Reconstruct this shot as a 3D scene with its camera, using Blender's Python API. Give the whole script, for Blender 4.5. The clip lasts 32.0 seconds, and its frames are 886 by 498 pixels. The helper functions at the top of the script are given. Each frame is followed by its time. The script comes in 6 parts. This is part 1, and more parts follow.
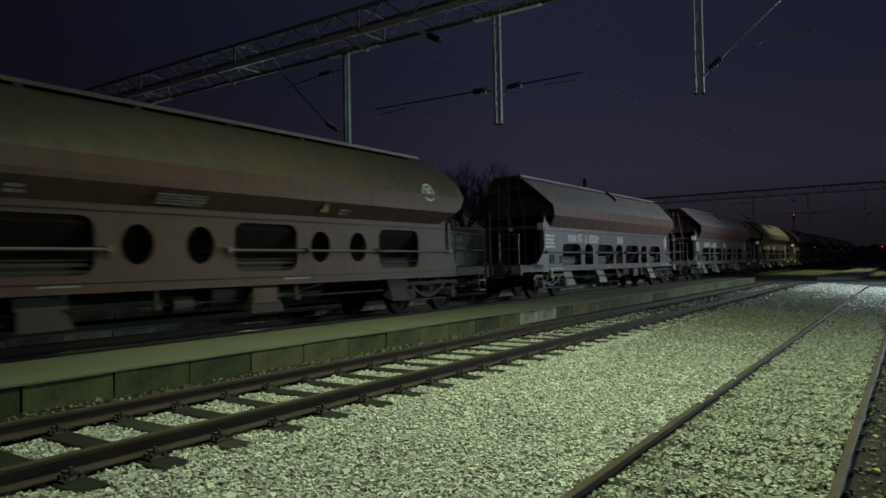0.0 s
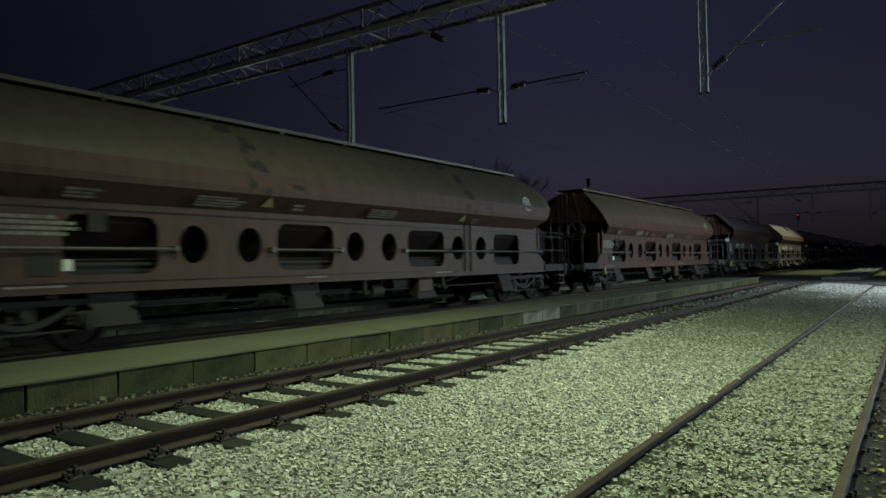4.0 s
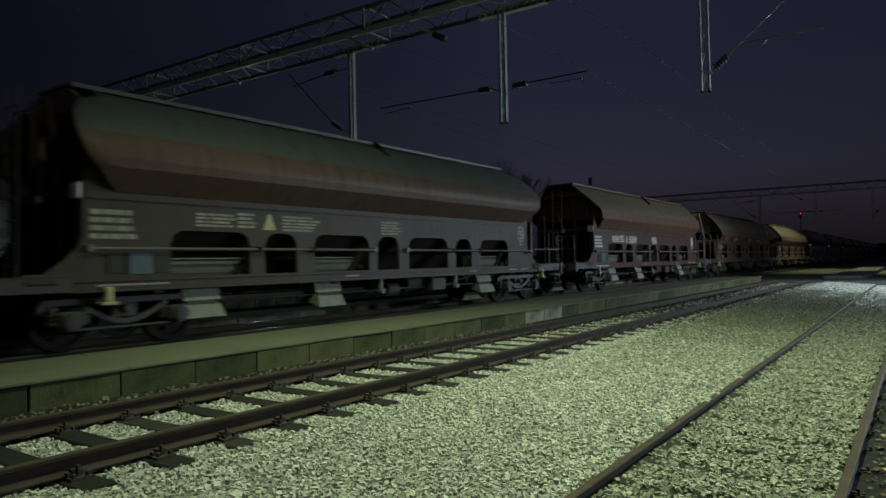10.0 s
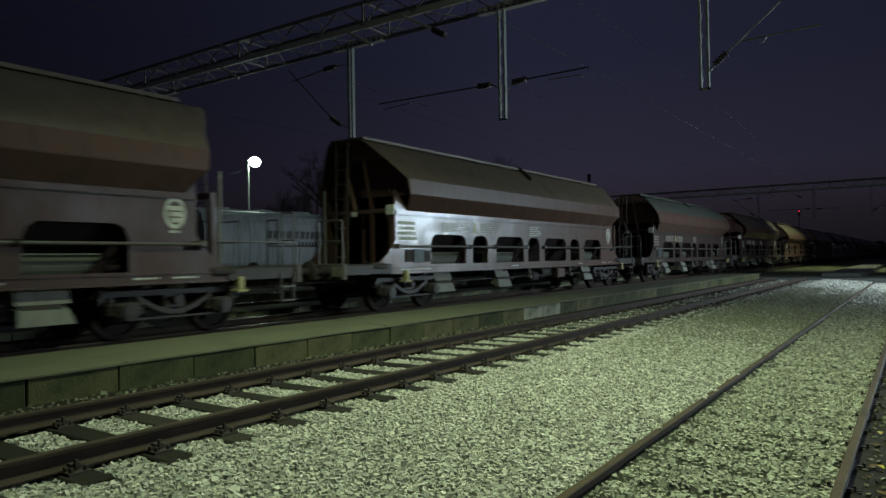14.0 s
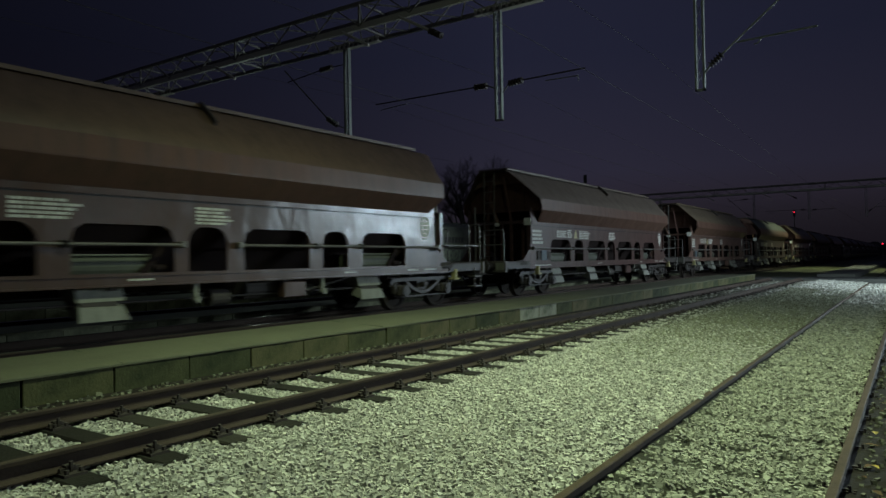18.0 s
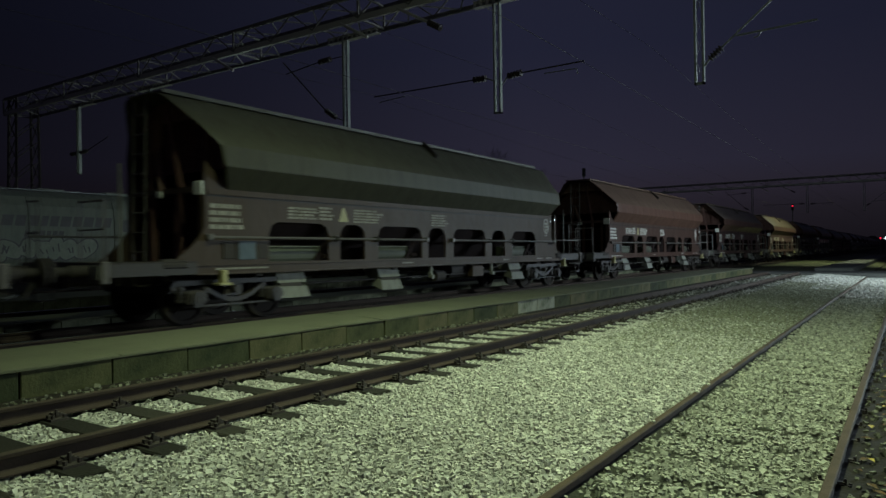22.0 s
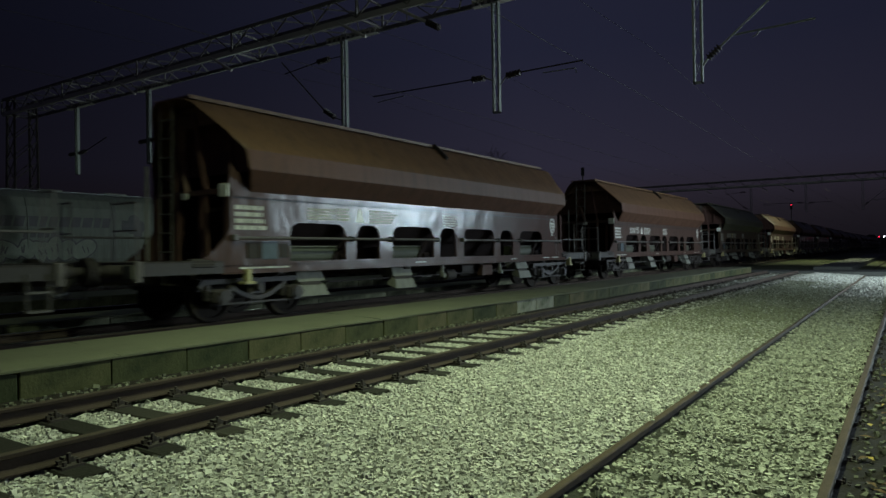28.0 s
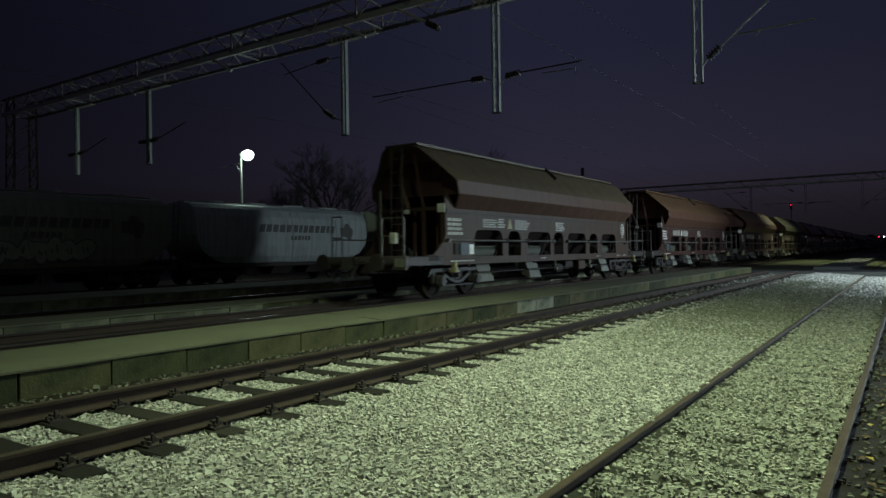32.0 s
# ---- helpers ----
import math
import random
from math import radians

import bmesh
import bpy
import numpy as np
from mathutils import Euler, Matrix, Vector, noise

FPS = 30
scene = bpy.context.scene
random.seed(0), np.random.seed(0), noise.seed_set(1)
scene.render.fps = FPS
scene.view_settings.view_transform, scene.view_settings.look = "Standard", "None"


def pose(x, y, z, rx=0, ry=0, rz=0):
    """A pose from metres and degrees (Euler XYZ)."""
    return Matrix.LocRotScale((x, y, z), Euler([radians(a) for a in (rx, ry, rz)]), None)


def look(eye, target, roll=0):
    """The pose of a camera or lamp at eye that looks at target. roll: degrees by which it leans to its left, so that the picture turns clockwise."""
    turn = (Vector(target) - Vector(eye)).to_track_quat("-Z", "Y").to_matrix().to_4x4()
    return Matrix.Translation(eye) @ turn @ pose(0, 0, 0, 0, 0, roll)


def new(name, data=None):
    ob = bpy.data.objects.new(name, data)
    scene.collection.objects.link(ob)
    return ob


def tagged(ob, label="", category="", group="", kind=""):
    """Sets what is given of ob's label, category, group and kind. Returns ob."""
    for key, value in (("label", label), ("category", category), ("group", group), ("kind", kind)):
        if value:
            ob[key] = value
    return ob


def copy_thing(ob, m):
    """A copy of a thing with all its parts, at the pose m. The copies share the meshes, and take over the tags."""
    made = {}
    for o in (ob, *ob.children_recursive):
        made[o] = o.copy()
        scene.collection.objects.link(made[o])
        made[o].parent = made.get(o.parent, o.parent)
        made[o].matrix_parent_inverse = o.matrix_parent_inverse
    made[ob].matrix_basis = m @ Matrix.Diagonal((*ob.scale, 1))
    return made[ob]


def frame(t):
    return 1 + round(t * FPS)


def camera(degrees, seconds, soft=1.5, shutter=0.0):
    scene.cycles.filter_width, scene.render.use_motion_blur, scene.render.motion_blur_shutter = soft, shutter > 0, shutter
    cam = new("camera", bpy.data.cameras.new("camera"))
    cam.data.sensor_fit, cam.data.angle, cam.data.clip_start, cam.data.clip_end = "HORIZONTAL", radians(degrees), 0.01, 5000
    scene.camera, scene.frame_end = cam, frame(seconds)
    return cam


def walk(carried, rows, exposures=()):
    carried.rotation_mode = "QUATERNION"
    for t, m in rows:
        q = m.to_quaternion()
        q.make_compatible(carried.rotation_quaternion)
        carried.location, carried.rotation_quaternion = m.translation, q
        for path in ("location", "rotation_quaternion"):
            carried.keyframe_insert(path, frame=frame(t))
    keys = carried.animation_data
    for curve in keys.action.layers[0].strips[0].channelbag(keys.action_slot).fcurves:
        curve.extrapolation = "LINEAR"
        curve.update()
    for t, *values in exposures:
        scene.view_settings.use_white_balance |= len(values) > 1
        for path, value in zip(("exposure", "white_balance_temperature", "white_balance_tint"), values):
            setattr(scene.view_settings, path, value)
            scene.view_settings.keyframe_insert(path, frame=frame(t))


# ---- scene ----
# Axes: y runs along the tracks away from the eye, x to the right, z up. z = 0 is the top of the sleepers of the nearest full track.
EYE = (0.0, 0.0, 1.455)


def aim(turn, tilt, roll):
    """The pose at the eye, turned to the left of the tracks and tilted up by degrees."""
    a, b = radians(turn), radians(tilt)
    way = Vector((-math.sin(a) * math.cos(b), math.cos(a) * math.cos(b), math.sin(b)))
    return look(EYE, Vector(EYE) + way * 50, roll)


cam = camera(65.74, 32.0, 1.5, 0.5)
walk(cam, [
    (0.0, aim(34.41, 1.26, -1.16)), (0.5, aim(34.44, 1.33, -1.19)), (1.0, aim(34.62, 1.41, -1.22)), (1.5, aim(34.83, 1.45, -1.23)),
    (2.0, aim(34.58, 1.28, -1.15)), (2.5, aim(34.57, 1.15, -1.04)), (3.0, aim(34.62, 1.11, -1.09)), (3.5, aim(34.64, 1.18, -1.10)),
    (5.5, aim(34.88, 1.28, -1.18)), (6.0, aim(34.84, 1.22, -1.21)), (6.5, aim(34.84, 1.23, -1.24)), (7.0, aim(34.90, 1.22, -1.24)),
    (7.5, aim(34.95, 1.20, -1.29)), (8.0, aim(34.88, 1.31, -1.24)), (8.5, aim(34.86, 1.36, -1.22)), (9.0, aim(34.91, 1.28, -1.12)),
    (9.5, aim(34.91, 1.22, -1.20)), (10.0, aim(34.86, 1.18, -1.20)), (10.5, aim(34.70, 1.33, -1.23)), (11.0, aim(34.78, 1.59, -1.25)),
    (11.5, aim(34.94, 1.65, -1.26)), (12.0, aim(34.93, 1.47, -1.07)), (12.5, aim(34.79, 1.12, -0.97)), (13.0, aim(34.71, 0.92, -0.88)),
    (13.5, aim(34.67, 0.84, -0.86)), (14.0, aim(34.75, 0.85, -0.98)), (14.5, aim(34.82, 0.95, -0.95)), (16.5, aim(34.73, 1.20, -1.15)),
    (17.0, aim(34.61, 0.98, -1.07)), (17.5, aim(34.48, 0.89, -0.97)), (18.0, aim(34.44, 0.91, -0.99)), (18.5, aim(34.43, 1.01, -0.98)),
    (19.0, aim(34.44, 0.94, -1.00)), (19.5, aim(34.24, 0.82, -0.97)), (20.0, aim(34.29, 0.75, -0.82)), (20.5, aim(34.29, 0.69, -0.77)),
    (21.0, aim(34.28, 0.49, -0.75)), (21.5, aim(34.26, 0.39, -0.75)), (22.0, aim(34.31, 0.31, -0.80)), (22.5, aim(34.10, 0.22, -0.80)),
    (23.0, aim(33.91, 0.13, -0.84)), (23.5, aim(33.92, 0.14, -0.87)), (24.0, aim(34.14, 0.17, -0.81)), (24.5, aim(34.23, 0.21, -0.92)),
    (25.0, aim(34.11, 0.26, -1.02)), (25.5, aim(34.04, 0.25, -0.99)), (27.5, aim(34.23, 0.27, -0.91)), (28.0, aim(34.23, 0.28, -0.93)),
    (28.5, aim(34.27, 0.33, -0.82)), (29.0, aim(34.26, 0.34, -0.90)), (29.5, aim(34.27, 0.20, -0.91)), (30.0, aim(34.12, 0.18, -0.84)),
    (30.5, aim(34.19, 0.27, -0.79)), (31.0, aim(34.23, 0.33, -0.84)), (31.5, aim(34.26, 0.37, -0.97)), (32.0, aim(34.22, 0.31, -0.97)),
])

# ---- light ----
world = bpy.data.worlds.new("dusk")
scene.world = world
world.use_nodes = True
wn, wl = world.node_tree.nodes, world.node_tree.links
wn.clear()
w_geo = wn.new("ShaderNodeTexCoord")
w_sep = wn.new("ShaderNodeSeparateXYZ")
w_ramp = wn.new("ShaderNodeValToRGB")
w_bg = wn.new("ShaderNodeBackground")
w_out = wn.new("ShaderNodeOutputWorld")
wl.new(w_geo.outputs["Generated"], w_sep.inputs[0])
wl.new(w_sep.outputs["Z"], w_ramp.inputs[0])
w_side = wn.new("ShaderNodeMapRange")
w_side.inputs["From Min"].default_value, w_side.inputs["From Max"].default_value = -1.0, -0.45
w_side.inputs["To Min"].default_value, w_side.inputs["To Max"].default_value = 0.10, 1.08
w_mix = wn.new("ShaderNodeVectorMath")
w_mix.operation = "SCALE"
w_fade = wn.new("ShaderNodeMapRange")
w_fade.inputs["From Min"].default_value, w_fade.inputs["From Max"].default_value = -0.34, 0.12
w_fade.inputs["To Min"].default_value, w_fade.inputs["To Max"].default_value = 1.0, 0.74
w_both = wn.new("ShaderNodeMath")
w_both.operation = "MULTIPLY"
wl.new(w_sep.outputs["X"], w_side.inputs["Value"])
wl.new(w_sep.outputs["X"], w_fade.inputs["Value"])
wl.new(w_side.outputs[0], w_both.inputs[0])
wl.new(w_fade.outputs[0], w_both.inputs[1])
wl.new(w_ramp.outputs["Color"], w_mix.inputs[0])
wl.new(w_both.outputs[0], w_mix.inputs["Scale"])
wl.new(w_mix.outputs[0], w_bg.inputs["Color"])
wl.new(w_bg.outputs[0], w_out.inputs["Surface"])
ramp = w_ramp.color_ramp
ramp.elements[1].position, ramp.elements[1].color = 0.5, (0.0118, 0.0130, 0.0275, 1)
ramp.elements[0].position, ramp.elements[0].color = 0.0, (0.0076, 0.0062, 0.0092, 1)
for at, colour in ((0.05, (0.0132, 0.0112, 0.0160, 1)), (0.085, (0.0192, 0.0162, 0.0258, 1)), (0.12, (0.0198, 0.0184, 0.0325, 1)), (0.28, (0.0126, 0.0137, 0.0288, 1))):
    ramp.elements.new(at).color = colour
w_bg.inputs["Strength"].default_value = 1.0


def lamp(name, kind, m, watts, colour, size=0.3):
    data = bpy.data.lights.new(name, kind)
    data.energy, data.color = watts, colour
    if kind == "AREA":
        data.shape, data.size = "DISK", size
    else:
        data.shadow_soft_size = size
    ob = new(name, data)
    ob.matrix_world = m
    return ob


GREENISH, COLD = (0.785, 1.0, 0.635), (0.70, 0.885, 1.0)
yard_lamp = lamp("yard_lamp", "SPOT", look((-2.1, 6.6, 11.0), (-2.2, 8.6, 0)), 5450, GREENISH, 0.25)
# added fill at the yard lamp's place, brightens gantry and roofs
gantry_fill = lamp("yard_lamp_spill", "POINT", pose(-2.1, 6.6, 10.9), 330, GREENISH, 0.25)
yard_lamp.data.spot_size, yard_lamp.data.spot_blend = radians(110), 1.0
# unseen lamps to the right, placed by the lit stones and wall sheen
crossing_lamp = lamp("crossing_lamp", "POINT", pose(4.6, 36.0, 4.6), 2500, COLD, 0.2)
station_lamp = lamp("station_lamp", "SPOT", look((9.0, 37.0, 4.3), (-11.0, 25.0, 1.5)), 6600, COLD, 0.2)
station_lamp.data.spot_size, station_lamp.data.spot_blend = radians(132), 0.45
# two more unseen lamps, added to brighten wagon sides and kerb
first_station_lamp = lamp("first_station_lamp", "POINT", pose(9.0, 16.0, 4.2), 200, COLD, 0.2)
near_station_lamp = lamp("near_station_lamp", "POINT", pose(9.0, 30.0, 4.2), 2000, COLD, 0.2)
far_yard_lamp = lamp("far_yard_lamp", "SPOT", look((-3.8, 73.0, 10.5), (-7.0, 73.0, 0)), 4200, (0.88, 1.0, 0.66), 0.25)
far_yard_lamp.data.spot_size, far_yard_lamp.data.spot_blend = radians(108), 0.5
far_lamp = lamp("far_lamp", "POINT", pose(-33.68, 28.25, 7.68), 420, (0.72, 1.0, 0.80), 0.2)
scene.view_settings.exposure = 0.0


# ---- materials ----
def material(name, colour, rough=0.7, metal=0.0, spread=0.25, grain=30.0, stain=1.5, bump=0.3, dirt=None, dirt_amount=0.5, streak=False, random=0.0, gloss=0.5):
    """A surface with fine grain, large stains, a little relief and, where asked, dirt and a shade that differs from object to object."""
    m = bpy.data.materials.new(name)
    m.use_nodes = True
    n, l = m.node_tree.nodes, m.node_tree.links
    b = n["Principled BSDF"]
    b.inputs["Metallic"].default_value = metal
    b.inputs["Specular IOR Level"].default_value = gloss
    tc = n.new("ShaderNodeTexCoord")
    fine, large = n.new("ShaderNodeTexNoise"), n.new("ShaderNodeTexNoise")
    fine.inputs["Scale"].default_value, large.inputs["Scale"].default_value = grain, stain
    fine.inputs["Detail"].default_value, large.inputs["Detail"].default_value = 6, 8
    large.inputs["Roughness"].default_value = 0.65
    where = tc.outputs["Object"]
    if streak:
        mp = n.new("ShaderNodeMapping")
        mp.inputs["Scale"].default_value = (3.0, 3.0, 0.35)
        l.new(where, mp.inputs["Vector"])
        l.new(mp.outputs[0], large.inputs["Vector"])
    else:
        l.new(where, large.inputs["Vector"])
    l.new(where, fine.inputs["Vector"])
    mix = n.new("ShaderNodeMix")
    mix.data_type = "RGBA"
    mix.inputs["A"].default_value = (*[c * (1 - spread) for c in colour], 1)
    mix.inputs["B"].default_value = (*[min(1, c * (1 + spread)) for c in colour], 1)
    l.new(fine.outputs["Fac"], mix.inputs["Factor"])
    last = mix.outputs["Result"]
    if dirt is None:
        dirt = [c * 0.45 for c in colour]
    cr = n.new("ShaderNodeMapRange")
    cr.inputs["From Min"].default_value, cr.inputs["From Max"].default_value = 0.45, 0.75
    cr.inputs["To Max"].default_value = dirt_amount
    l.new(large.outputs["Fac"], cr.inputs["Value"])
    mix2 = n.new("ShaderNodeMix")
    mix2.data_type = "RGBA"
    mix2.inputs["B"].default_value = (*dirt, 1)
    l.new(last, mix2.inputs["A"])
    l.new(cr.outputs[0], mix2.inputs["Factor"])
    last = mix2.outputs["Result"]
    if random:
        info = n.new("ShaderNodeObjectInfo")
        mr = n.new("ShaderNodeMapRange")
        mr.inputs["To Min"].default_value, mr.inputs["To Max"].default_value = 1 - random, 1 + random
        hsv = n.new("ShaderNodeHueSaturation")
        l.new(info.outputs["Random"], mr.inputs["Value"])
        l.new(mr.outputs[0], hsv.inputs["Value"])
        if random > 0.4:
            hue = n.new("ShaderNodeMapRange")
            hue.inputs["To Min"].default_value, hue.inputs["To Max"].default_value = 0.53, 0.45
            l.new(info.outputs["Random"], hue.inputs["Value"])
            l.new(hue.outputs[0], hsv.inputs["Hue"])
        l.new(last, hsv.inputs["Color"])
        last = hsv.outputs["Color"]
    l.new(last, b.inputs["Base Color"])
    rr = n.new("ShaderNodeMapRange")
    rr.inputs["To Min"].default_value, rr.inputs["To Max"].default_value = max(0.05, rough - 0.12), min(1, rough + 0.12)
    l.new(large.outputs["Fac"], rr.inputs["Value"])
    l.new(rr.outputs[0], b.inputs["Roughness"])
    if bump:
        bp = n.new("ShaderNodeBump")
        bp.inputs["Strength"].default_value, bp.inputs["Distance"].default_value = bump, 0.01
        l.new(fine.outputs["Fac"], bp.inputs["Height"])
        l.new(bp.outputs[0], b.inputs["Normal"])
    return m


def glow(name, colour, strength):
    m = bpy.data.materials.new(name)
    m.use_nodes = True
    b = m.node_tree.nodes["Principled BSDF"]
    b.inputs["Base Color"].default_value = (*colour, 1)
    b.inputs["Emission Color"].default_value = (*colour, 1)
    b.inputs["Emission Strength"].default_value = strength
    return m


def stone_material(name, colour, low=0.38, high=1.3):
    """Broken stone whose single pieces differ."""
    m = material(name, colour, 0.9, 0, 0.2, 60, 4, 0.4, [c * 0.6 for c in colour], 0.5, gloss=0.25)
    n, l = m.node_tree.nodes, m.node_tree.links
    b = n["Principled BSDF"]
    base = b.inputs["Base Color"].links[0].from_socket
    geo, mr, hsv = n.new("ShaderNodeNewGeometry"), n.new("ShaderNodeMapRange"), n.new("ShaderNodeHueSaturation")
    mr.inputs["To Min"].default_value, mr.inputs["To Max"].default_value = low, high
    l.new(geo.outputs["Random Per Island"], mr.inputs["Value"])
    l.new(mr.outputs[0], hsv.inputs["Value"])
    l.new(base, hsv.inputs["Color"])
    l.new(hsv.outputs[0], b.inputs["Base Color"])
    return m


